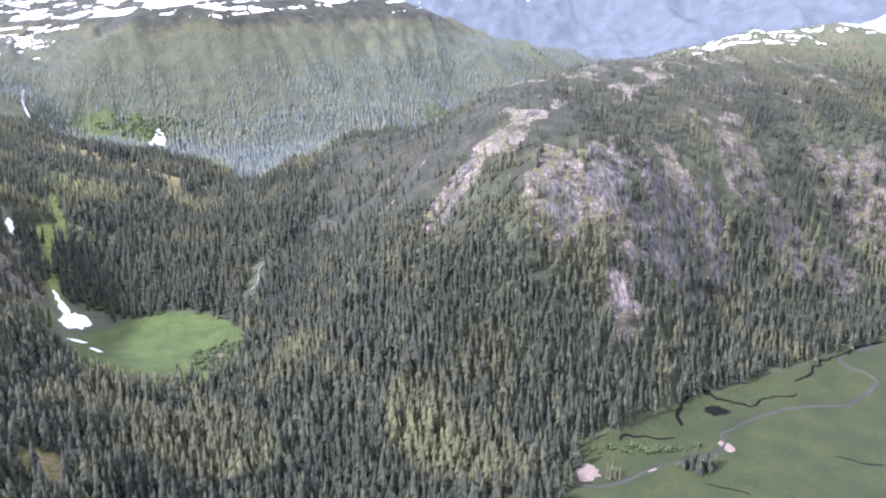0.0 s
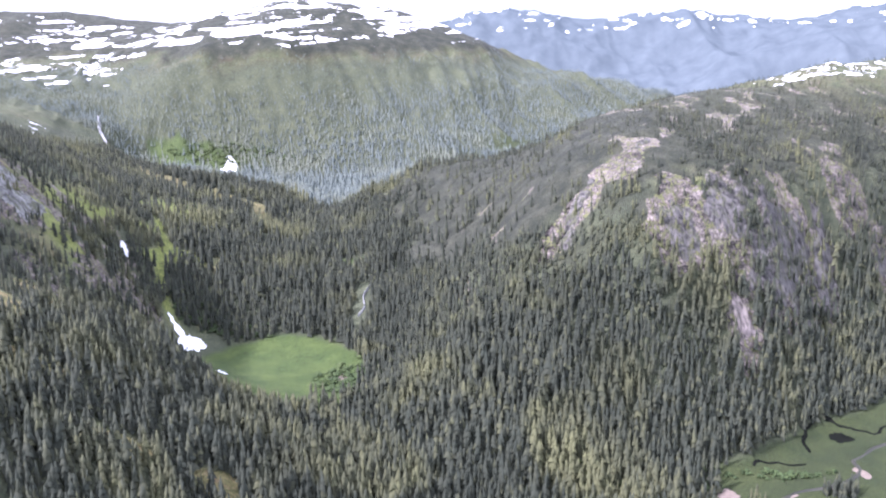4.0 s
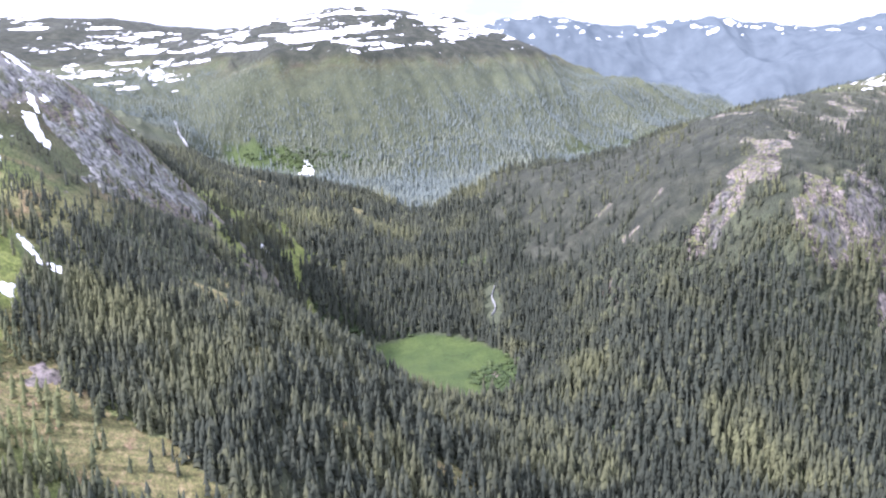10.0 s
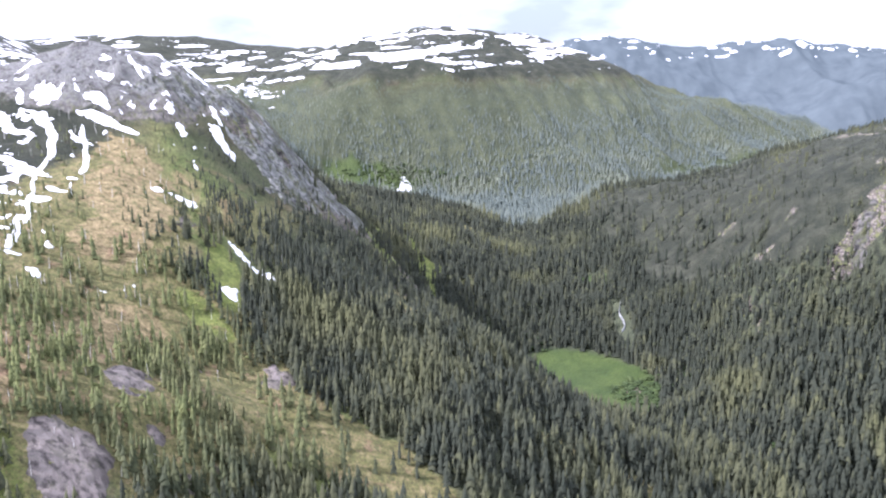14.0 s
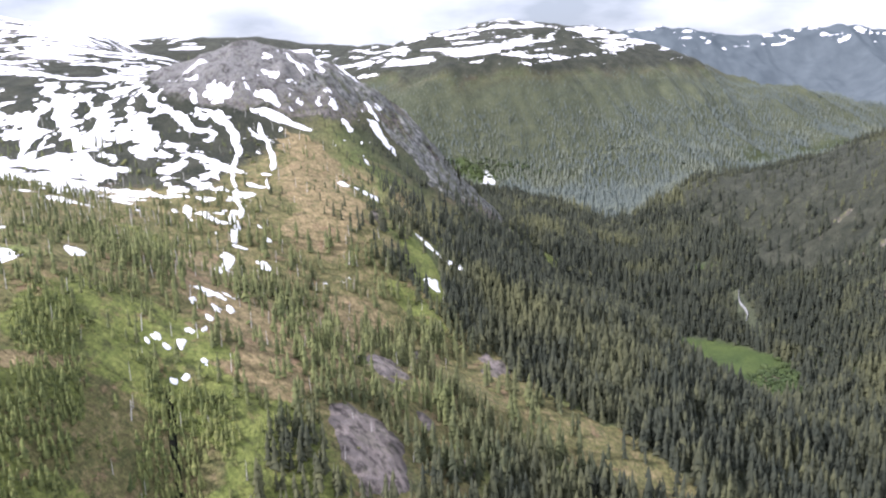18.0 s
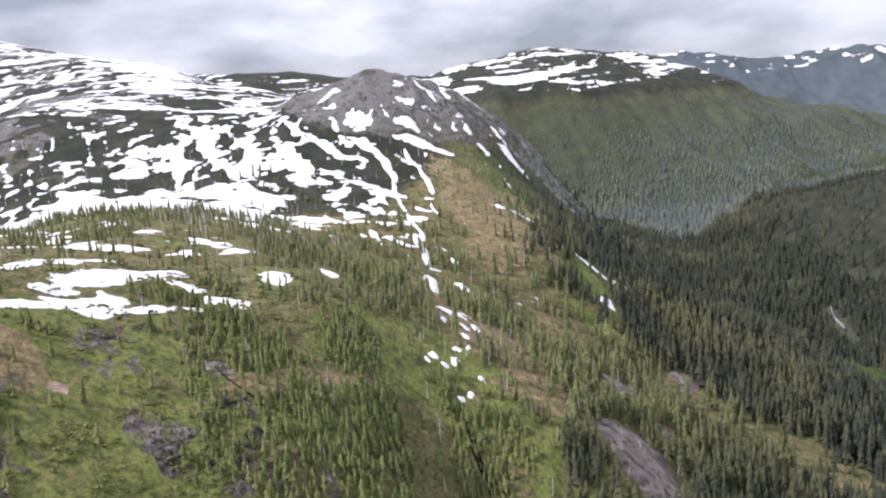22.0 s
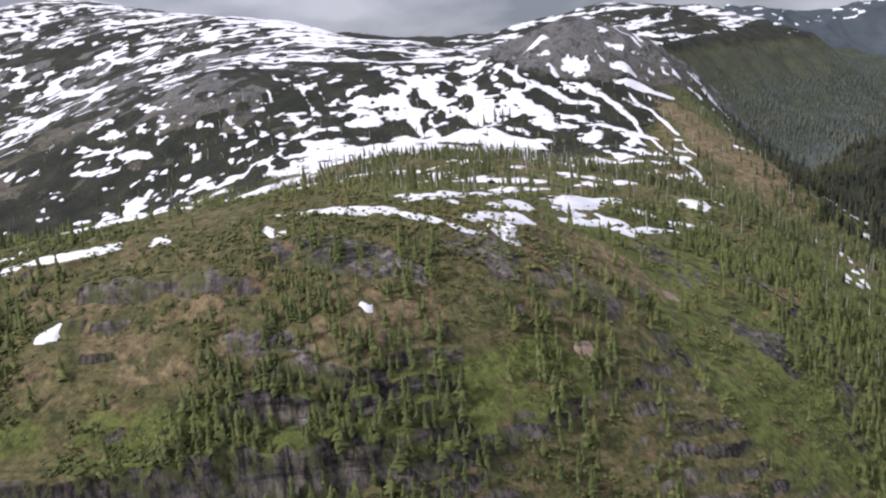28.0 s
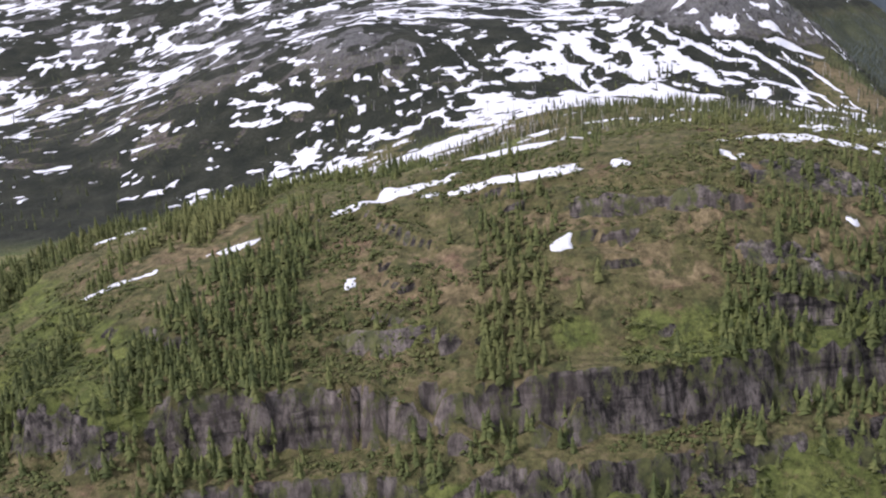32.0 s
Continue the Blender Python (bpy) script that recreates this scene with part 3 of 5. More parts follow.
def zones(x, y, z, steep):
    """Meadow, heath, rock and dark dwarf-heath shares of the ground cover."""
    n1, n2 = fbm(x, y, 90, 4, 61), fbm(x, y, 28, 4, 67)
    far = step(1500, 1900, y)
    flat = (1 - step(-66, -56, z)) * step(60, 130, x + 40 * n1)
    meadow = np.maximum(flat, step(0.35, 0.6, blob(x, y, -402, 1000, 128, 118, 42) + 0.2 * n2))
    meadow = np.maximum(meadow, blob(x, y, -345, 1345, 45, 28) * step(-0.3, 0.2, n2))
    meadow = np.maximum(meadow, 0.8 * step(0.45, 0.8, blob(x, y, -790, 1980, 120, 40, -5) + 0.5 * n2))
    gully = np.maximum(blob(x, y, -738, 630, 15, 40, 22, 0.5), blob(x, y, -738, 577, 26, 13, -20, 0.5))
    meadow = np.maximum(meadow, gully)
    left = (1 - step(-640, -560, x + 40 * n1)) * (1 - far)
    heath = left * step(225, 275, z + 30 * n1) * (1 - step(1000, 1100, y))
    heath = np.maximum(heath, left * blob(x, y, -690, 470, 170, 110, -20))
    heath = np.maximum(heath, left * near_face(x, y))
    heath = np.maximum(heath, np.maximum(np.maximum(spur_heath(x, y), side_clearing(x, y)), bench_top(x, y)))
    heath = np.maximum(heath, 0.9 * blob(x, y, -842, 235, 130, 150, 0, 0.3))
    heath = np.maximum(heath, 0.85 * step(215, 290, z + 50 * n1) * (1 - left) * (1 - far))
    heath = np.maximum(heath, step(350, 400, z + 25 * n1) * far)
    meadow = np.maximum(meadow, 0.8 * blob(x, y, 60, 2075, 160, 60, 18) * step(-0.3, 0.1, n1 + 0.5 * n2))
    rock = step(1.0, 1.6, steep + 0.7 * n2 + 0.3 * n1) * (1 - 0.8 * far)
    rock = np.maximum(rock, 0.15 * blob(x, y, -790, 2065, 190, 45, 0, 0.5) * step(-0.2, 0.15, n2))
    rock = rock * (1 - 0.75 * blob(x, y, -870, 250, 90, 130)) 
    rock = np.maximum(rock, blob(x, y, -940, 865, 130, 100) * step(-0.5, 0.1, n2 + 0.3))
    rock = np.maximum(rock, blob(x, y, -748, 960, 85, 125, -25) * step(-0.35, 0.15, n2 + 0.15))
    bare = 0.9 * step(-0.15, 0.25, n2 + 0.25 * n1 + 0.12)
    rock = rock * (1 - 0.8 * blob(x, y, 250, 1080, 420, 240, 25)) + blob(x, y, 250, 1100, 130, 60, 30) * bare
    for cx, cy, r in ((130, 1060, 42), (491, 1226, 34), (570, 1239, 30), (201, 1010, 20), (5, 1095, 22), (100, 1184, 20), (410, 1240, 34), (203, 985, 14), (60, 1130, 30), (-30, 1075, 22)):
        rock = np.maximum(rock, step(0.35, 0.65, blob(x, y, cx, cy, r * 1.3, r, 30, 0.7) + 0.45 * n2))
    face = near_face(x, y)
    rock = rock * (1 - face) + face * step(1.1, 1.7, steep + 0.45 * n2)
    slabs = np.maximum(blob(x, y, -1010, 165, 60, 55, -30, 0.5), blob(x, y, -930, 225, 60, 50, -40, 0.5))
    rock = np.maximum(rock, slabs * step(0.05, 0.4, fbm(x * 0.8 + 0.6 * y, y * 0.3 - 0.3 * x, 20, 4, 97) + 0.5 * fbm(x, y, 6, 2, 98) - 0.08))
    rock = np.maximum(rock, step(330, 400, z) * (1 - far) * (1 - left) * step(-0.1, 0.3, n2))
    rock = np.maximum(rock, (1 - step(-1500, -950, x)) * step(640, 720, y) * (1 - far) * step(-0.1, 0.25, n2 + 0.3 * n1))
    rock = np.maximum(rock, 0.4 * far * step(430, 480, z) * step(-0.3, 0.1, n2))
    dwarf = (1 - step(-900, -800, x)) * step(530, 600, y + 30 * n1) * (1 - far) * step(280, 320, z)
    dwarf = np.maximum(dwarf, (1 - step(-1260, -1180, x + 0.3 * (y - 450))) * step(440, 530, y + 40 * n1) * (1 - far))
    # dark cover on the scrub flank, with its cloud shade painted in
    dwarf = np.maximum(dwarf, scrub(x, y))
    dwarf = np.maximum(dwarf, 0.8 * blob(x, y, -780, 900, 110, 130, -20))
    dwarf = np.maximum(dwarf, far * step(330, 400, z + 30 * n1))
    dwarf = np.maximum(dwarf, 0.95 * step(190, 245, z + 50 * n2) * (1 - left) * (1 - far))
    rock = np.maximum(rock, 0.62 * step(200, 290, z + 60 * n1) * step(-60, 0, x) * (1 - far) * step(0.05, 0.3, n2))
    return meadow, heath, rock * (1 - meadow * (1 - near_face(x, y))), dwarf


def scrub(x, y):
    """1 on the flank of the far valley where only low scrub grows; cloud shade is put into its dark cover."""
    return step(0.3, 0.7, blob(x, y, -70, 1500, 200, 430, 14, 0.5) + 0.5 * fbm(x, y, 70, 3, 171))


def bench_top(x, y):
    """1 on the crest of the hill below the far wall, thinned and coloured lighter to look sunlit."""
    return np.maximum(blob(x, y, -700, 1690, 190, 75, -22, 0.6), blob(x, y, -540, 1600, 90, 90, -40, 0.6)) * step(-0.35, 0.1, fbm(x, y, 60, 3, 175))


def spur_heath(x, y):
    """1 on the open heath along the crest of the near spur."""
    b = blob(x, y, -628, 505, 92, 36, -8, 0.6)
    for cx, cy, rx, ry in ((-607, 756, 42, 24), (-447, 649, 24, 16), (-366, 664, 34, 16), (-600, 820, 30, 20), (-540, 690, 26, 16)):
        b = np.maximum(b, 0.75 * blob(x, y, cx, cy, rx, ry, 0, 0.7))
    return step(0.3, 0.6, b + 0.45 * fbm(x, y, 26, 3, 177))


def side_clearing(x, y):
    """1 on the open grassy runnels of the valley's left side."""
    n = ridged(x * 0.8 + 0.5 * y, y * 0.35 - 0.4 * x, 70, 3, 181)
    return blob(x, y, -640, 1220, 95, 260, 0, 0.5) * step(0.05, 0.35, n)


def covers(x, y, z, steep):
    """Brown heath, bright turf and mossy olive heath on the near ridge."""
    n1, n2 = fbm(x * 0.7, y, 46, 4, 161), fbm(x * 0.6, y * 1.4, 22, 4, 167)
    nf = near_face(x, y)
    tan = nf * step(322, 330, z) * (1 - step(344, 352, z)) * 0.85 * step(0.05, 0.4, n2 + 0.3 * n1 + 0.7 * fbm(x, y, 8, 2, 169))
    tan = np.maximum(tan, 0.35 * nf * step(0.15, 0.4, n2) * step(344, 352, z))
    for cx, cy, rx, ry, turn in ((-832, 680, 34, 62, 5), (-818, 620, 26, 46, 0), (-856, 735, 26, 22, 0), (-650, 500, 26, 12, 20), (-782, 523, 22, 24, 0), (-826, 410, 36, 55, 0), (-800, 372, 24, 30, 0), (-790, 470, 24, 34, 0), (-858, 430, 18, 40, 0), (-700, 500, 20, 30, 0), (-1005, 195, 20, 14, 0), (-905, 262, 6, 40, -35), (-880, 470, 14, 30, 0)):
        b = blob(x, y, cx, cy, rx, ry, turn, 0.7)
        tan = np.maximum(tan, step(0.25, 0.65, b + 0.7 * n2 + 0.3 * fbm(x, y, 8, 2, 169)) * 0.85 * step(0.0, 0.25, b))
    top = (1 - step(-870, -820, x)) * step(140, 170, y) * (1 - step(560, 640, y))
    tan = np.maximum(tan, 0.4 * top * step(0.2, 0.5, n2))
    grass = nf * (1 - step(-1060, -1000, x)) * (1 - step(286, 297, z + 8 * n1)) * step(-0.35, 0.0, n1 + 0.5 * n2)
    grass = np.maximum(grass, 0.55 * (1 - step(-850, -800, x)) * step(150, 200, y) * (1 - step(480, 560, y)) * step(-0.1, 0.2, n1 + 0.3 * n2))
    grass = np.maximum(grass, 0.95 * blob(x, y, -935, 210, 95, 70, -38, 0.4) * step(-0.35, -0.05, n1 + 0.3 * n2))
    grass = np.maximum(grass, 0.95 * blob(x, y, -860, 260, 60, 90, 0, 0.4) * step(-0.3, 0.0, n1 + 0.3 * n2))
    grass = np.maximum(grass, 0.9 * np.maximum(blob(x, y, -738, 630, 15, 40, 22, 0.5), blob(x, y, -738, 577, 26, 13, -20, 0.5)))
    grass = np.maximum(grass, 0.8 * nf * step(298, 304, z) * (1 - step(318, 330, z)) * step(-0.1, 0.2, n1))
    tan = np.maximum(tan * (1 - 0.6 * spur_heath(x, y)), 0.28 * spur_heath(x, y) * step(-0.2, 0.3, n2))
    olive = np.maximum(nf, 0.9 * (1 - step(-700, -620, x)) * step(-1400, -1290, x) * step(120, 180, z) * (1 - step(560, 650, y)) * step(-0.5, 0.0, n1 + 0.2))
    olive = np.maximum(olive, np.maximum(0.9 * spur_heath(x, y), 0.8 * bench_top(x, y)))
    grass = np.maximum(grass, 0.2 * spur_heath(x, y) * step(-0.3, 0.2, n2))
    grass = np.maximum(grass, 0.8 * side_clearing(x, y))
    olive = np.maximum(olive, 0.8 * blob(x, y, -840, 610, 75, 130, 0, 0.5))
    gully_side = blob(x, y, -842, 235, 120, 140, 0, 0.4) * (1 - nf)
    olive = np.maximum(olive, gully_side)
    grass = np.maximum(grass, 0.9 * gully_side * step(-0.4, -0.05, n1 + 0.3 * n2))
    return tan, grass, olive, 0 * x


ZONE = zones(XX, YY, ZZ, STEEP)
COVER = covers(XX, YY, ZZ, STEEP)


def grid_faces(rows, cols):
    k = np.arange(rows * cols).reshape(rows, cols)
    return np.stack([k[:-1, :-1], k[:-1, 1:], k[1:, 1:], k[1:, :-1]], -1).reshape(-1, 4)


def mesh_from(name, verts, faces, materials, smooth=True, index=None):
    me = bpy.data.meshes.new(name)
    faces = np.asarray(faces, np.int32)
    verts = np.asarray(verts, np.float32)
    me.vertices.add(len(verts))
    me.vertices.foreach_set("co", verts.ravel())
    me.loops.add(faces.size)
    me.loops.foreach_set("vertex_index", faces.ravel())
    me.polygons.add(len(faces))
    me.polygons.foreach_set("loop_start", np.arange(0, faces.size, faces.shape[1], dtype=np.int32))
    for m in materials:
        me.materials.append(m)
    if index is not None:
        me.polygons.foreach_set("material_index", np.asarray(index, np.int32))
    me.update(calc_edges=True)
    me.polygons.foreach_set("use_smooth", np.full(len(faces), smooth))
    return me


ground_mesh = mesh_from("ground", np.stack([XX, YY, ZZ], -1).reshape(-1, 3), grid_faces(len(GY), len(GX)), [GROUND])
att = ground_mesh.attributes.new("zone", "FLOAT_COLOR", "POINT")
att.data.foreach_set("color", np.stack(ZONE, -1).astype(np.float32).ravel())
att = ground_mesh.attributes.new("cover", "FLOAT_COLOR", "POINT")
att.data.foreach_set("color", np.stack(COVER, -1).astype(np.float32).ravel())
tagged(new("ground", ground_mesh), "mountain ground of heath, meadow, forest floor and bare granite", "ground", kind="structure")


# ---- draped sheets: snow, slabs, water ----
def sheet(name, x, y, lift, material, cut=-0.6):
    """A sheet on the ground over the grid x, y, lift metres above it; what lies deeper than cut under the ground is left away."""
    z = sample(ZZ, x, y) + lift
    f = grid_faces(*x.shape)
    keep = (lift.ravel()[f] > cut).any(1) & (lift.ravel()[f].max(1) > -0.02)
    f = f[keep]
    used, inv = np.unique(f, return_inverse=True)
    v = np.stack([x, y, z], -1).reshape(-1, 3)[used]
    return mesh_from(name, v, inv.reshape(-1, 4), [material]) if len(f) else None


def snow_amount(x, y, z):
    """The share of the ground under old snow, by height and hollow."""
    n = fbm(x, y, 260, 3, 71)
    west = (1 - step(-900, -780, x)) * (1 - step(1700, 1900, y))
    a = 0.30 * west * (1 - step(-1330, -1250, x)) * step(295, 330, z) * step(560, 650, y)
    a = np.maximum(a, 0.43 * west * step(335, 365, z + 8 * n) * step(660, 720, y))
    a = np.maximum(a, 0.46 * west * step(400, 430, z + 10 * n) * step(900, 1000, y))
    a = np.maximum(a, 0.62 * blob(x, y, -1110, 690, 270, 125, -6, 0.7))
    a = np.maximum(a, 0.80 * blob(x, y, -1090, 625, 130, 66, -8, 0.8))
    a = np.maximum(a, 0.26 * blob(x, y, -930, 775, 120, 45, 0, 0.6))
    a = a * (1 - 0.5 * blob(x, y, -895, 760, 60, 110, 0, 0.6))
    a = np.maximum(a, 0.22 * west * step(700, 780, y) * step(270, 330, z))
    a = np.maximum(a, 0.22 * west * step(540, 620, y) * (1 - step(-1250, -1150, x)) * step(260, 300, z))
    a = np.maximum(a, 0.20 * west * step(540, 590, y) * (1 - step(-990, -940, x)))
    a = np.maximum(a, 0.30 * west * blob(x, y, -1060, 360, 165, 90, 0, 0.4) * (1 - step(-995, -955, x)))
    a = np.maximum(a, 0.36 * blob(x, y, -845, 890, 42, 50, 0, 0.7))
    a = a * (1 - 0.45 * (1 - step(-1420, -1260, x)) * (1 - step(850, 950, y))) * (1 - 0.9 * blob(x, y, -825, 670, 42, 90, 0, 0.5)) * (1 - 0.9 * blob(x, y, -822, 585, 45, 50, 0, 0.5)) * (1 - 0.6 * blob(x, y, -930, 625, 55, 80, 0, 0.5))
    a = a * (1 - 0.85 * blob(x, y, -955, 850, 85, 48, 0, 0.5))
    a = np.maximum(a, (0.29 - 0.11 * (1 - step(-1150, -950, x))) * step(1800, 2100, y) * step(390, 440, z + 15 * n) * (1 - step(3400, 3600, y)))
    a = np.maximum(a, 0.12 * step(1800, 2000, y) * (1 - step(-1050, -950, x)) * step(300, 340, z))
    a = np.maximum(a, 0.34 * step(312, 340, z) * step(300, 420, x) * step(1500, 1600, y) * (1 - step(2000, 2100, y)))
    a = np.maximum(a, 0.42 * blob(x, y, -1400, 590, 220, 70, -4, 0.6))
    a = a * (1 - 0.98 * blob(x, y, -885, 300, 45, 45, 0, 0.3))
    a = a * (1 - 0.75 * blob(x, y, -895, 730, 60, 70, 0, 0.4)) * (1 - 0.9 * blob(x, y, -985, 265, 110, 60, 0, 0.3))
    return np.clip(a, 0.0005, 0.999)


def snow_lift(x, y, z):
    """Metres of snow over the ground: bands along the contours and veins down the gullies."""
    warp = 26 * fbm(x, y, 90, 3, 73)
    bands = fbm(x * 0.34 + warp * 0.4, z * 2.2 + 0.4 * warp, 15, 5, 75, 0.62)
    veins = ridged(x + 0.45 * y + warp, y * 0.55 - 0.2 * x - warp, 21, 4, 79) - 0.44
    plain = fbm(x * 0.45, y * 1.5 + 0.4 * warp, 30, 4, 77)
    lie = step(0.15, 0.35, np.abs(sample(SLOPE_Y, x, y)))
    west = 1 - step(-1420, -1180, x)
    n = 1.6 * (lie * ((0.42 + 0.4 * west) * bands + (1.0 - 0.5 * west) * veins) + (1 - lie) * plain) / 0.36
    far = step(1700, 1900, y)
    n = n * (1 - far) + far * 2.1 * fbm(x * 0.27 + warp * 0.6, z * 2.0 + 0.6 * warp, 19, 5, 76, 0.64) / 0.36
    n = n + (1.25 - 0.6 * far) * fbm(x * 0.7, y, 11, 4, 81, 0.72) / 0.36
    n = n + 1.5 * fbm(x, y, 100, 2, 82)
    a = snow_amount(x, y, z)
    return np.clip((n + 0.95 * np.log(a / (1 - a))) * 0.9, -1.5, 0.8)


def components(mask):
    """Numbers the connected patches of a grid mask."""
    label, count = np.zeros(mask.shape, int), 0
    rows, cols = mask.shape
    for j0, i0 in zip(*np.nonzero(mask)):
        if label[j0, i0]:
            continue
        count += 1
        label[j0, i0], todo = count, [(j0, i0)]
        while todo:
            j, i = todo.pop()
            for q, p in ((j + 1, i), (j - 1, i), (j, i + 1), (j, i - 1)):
                if 0 <= q < rows and 0 <= p < cols and mask[q, p] and not label[q, p]:
                    label[q, p] = count
                    todo.append((q, p))
    return label, count


def snow_field(label, x0, x1, y0, y1, gap, single=0):
    """Old snow over a stretch; patches of more than single cells become things of their own."""
    x, y = np.meshgrid(np.arange(x0, x1, gap), np.arange(y0, y1, gap))
    lift = snow_lift(x, y, sample(ZZ, x, y))
    if single:
        lab, count = components(lift > 0)
        size = np.bincount(lab.ravel(), minlength=count + 1)
        for k in np.argsort(-size[1:])[:260] + 1:
            if size[k] < single:
                break
            j, i = np.nonzero(lab == k)
            w = np.s_[max(j.min() - 1, 0):j.max() + 2, max(i.min() - 1, 0):i.max() + 2]
            me = sheet("snow_patch", x[w], y[w], np.where(lab[w] == k, lift[w], np.where(lift[w] <= 0, np.minimum(lift[w], -0.03), -0.5)), SNOW)
            if me:
                big = "broad" if size[k] > 400 else "small" if size[k] < 60 else "streaky"
                tagged(new("snow_patch", me), big + " patch of " + label, "snow patch", "snow patches")
            lift[lab == k] = -0.5
    me = sheet("snowfield", x, y, lift, SNOW)
    if me:
        tagged(new("snowfield", me), label, "snow", "snowfields", "stuff")


snow_field("melting snow on the slope below the rocky knob", -1500, -780, 500, 1000, 2.1, 14)
snow_field("melting snow along the heath plateau", -1350, -860, 180, 500, 2.2, 10)
snow_field("old snow on the dark western ridge", -2100, -1500, 620, 1800, 6, 14)
snow_field("old snow on the dark upper ridge", -1500, -900, 1000, 1700, 5, 14)
snow_field("banded snow on the distant plateau summit", -1600, 100, 1950, 2950, 5)
snow_field("bands of snow on the far range", -2650, -1600, 1900, 3400, 14)
snow_field("thin snow streaks on the forested mountain's crown", 350, 1300, 1450, 2050, 8)


def patch(name, label, category, cx, cy, rx, ry, turn, thick, material, seed, gap, wobble=0.35, group=""):
    """A draped patch with an uneven outline, thickest in its middle."""
    r = max(rx, ry) * 1.5
    x, y = np.meshgrid(np.arange(cx - r, cx + r, gap), np.arange(cy - r, cy + r, gap))
    c, s = math.cos(radians(turn)), math.sin(radians(turn))
    u, v = ((x - cx) * c + (y - cy) * s) / rx, ((y - cy) * c - (x - cx) * s) / ry
    d = 1 - np.sqrt(u * u + v * v) + wobble * (fbm(x, y, max(rx, ry) * 0.9, 3, seed) * 1.1 + 0.35 * fbm(x, y, min(rx, ry) * 0.8, 2, seed + 3))
    if material in (SLAB, ROCK, CLIFF, FLANK, SCAR):
        d = d + 0.45 * fbm(x, y, 7, 3, seed + 9) + 0.25 * fbm(x, y * 0.4, 14, 2, seed + 11)
        if material is FLANK:
            d = d + 0.9 * (ridged(x + 0.7 * y, 0.35 * y - 0.3 * x, 26, 3, seed + 15) - 0.35)
    else:
        long = max(rx, ry) > 2.6 * min(rx, ry)
        d = d + 0.4 * fbm(x, y, 4.5, 3, seed + 13) + (0.7 * fbm(x * 0.6, y, 9, 3, seed + 21) if long else 0)
    lift = np.clip(d * 2.2, -1.2, 1.0) * thick
    if material in (SLAB, ROCK, CLIFF, FLANK, SCAR):
        lift = lift + (lift > 0) * 0.5 * thick * np.abs(ridged(x * 1.4, y * 0.5, 10, 3, seed + 5))
    lab, count = components(lift > 0)
    size = np.bincount(lab.ravel(), minlength=count + 1)
    for k in range(1, count + 1):
        if size[k] < max(10, 0.03 * size[1:].max()):
            continue
        piece = np.where(lab == k, lift, np.where(lift <= 0, np.minimum(lift, -0.03), -0.6 * thick))
        me = sheet(name, x, y, piece, material, -thick)
        if me:
            tagged(new(name, me), label, category, group)


def ribbon(name, label, category, line, width, material, seed, lift=0.5, wander=0.0, kind="", group=""):
    """A strip along a line on the ground, of uneven width."""
    p = np.array(line, float)
    t = np.append(0, np.cumsum(np.hypot(*np.diff(p, axis=0).T)))
    n = int(t[-1] / 4) + 2
    k = np.linspace(0, t[-1], n)
    x, y = np.interp(k, t, p[:, 0]), np.interp(k, t, p[:, 1])
    for _ in range(3):
        x[1:-1], y[1:-1] = (x[:-2] + 2 * x[1:-1] + x[2:]) / 4, (y[:-2] + 2 * y[1:-1] + y[2:]) / 4
    dx, dy = np.gradient(x), np.gradient(y)
    d = np.hypot(dx, dy) + 1e-6
    x = x + wander * fbm(k, k * 0, 30, 3, seed) * -dy / d
    y = y + wander * fbm(k, k * 0, 30, 3, seed) * dx / d
    w = width * (1 + 0.55 * fbm(k, k * 0 + 9, 28, 3, seed + 3)) * np.minimum(1, 0.25 + 0.75 * np.minimum(k, t[-1] - k) / (1.2 * width))
    side = np.linspace(-0.5, 0.5, 4)[:, None]
    px, py = x[None] - dy / d * w * side, y[None] + dx / d * w * side
    edge = np.array([-0.4, 1, 1, -0.4])[:, None] * lift
    me = mesh_from(name, np.stack([px, py, sample(ZZ, px, py) + edge], -1).reshape(-1, 3), grid_faces(*px.shape), [material])
    tagged(new(name, me), label, category, group, kind)


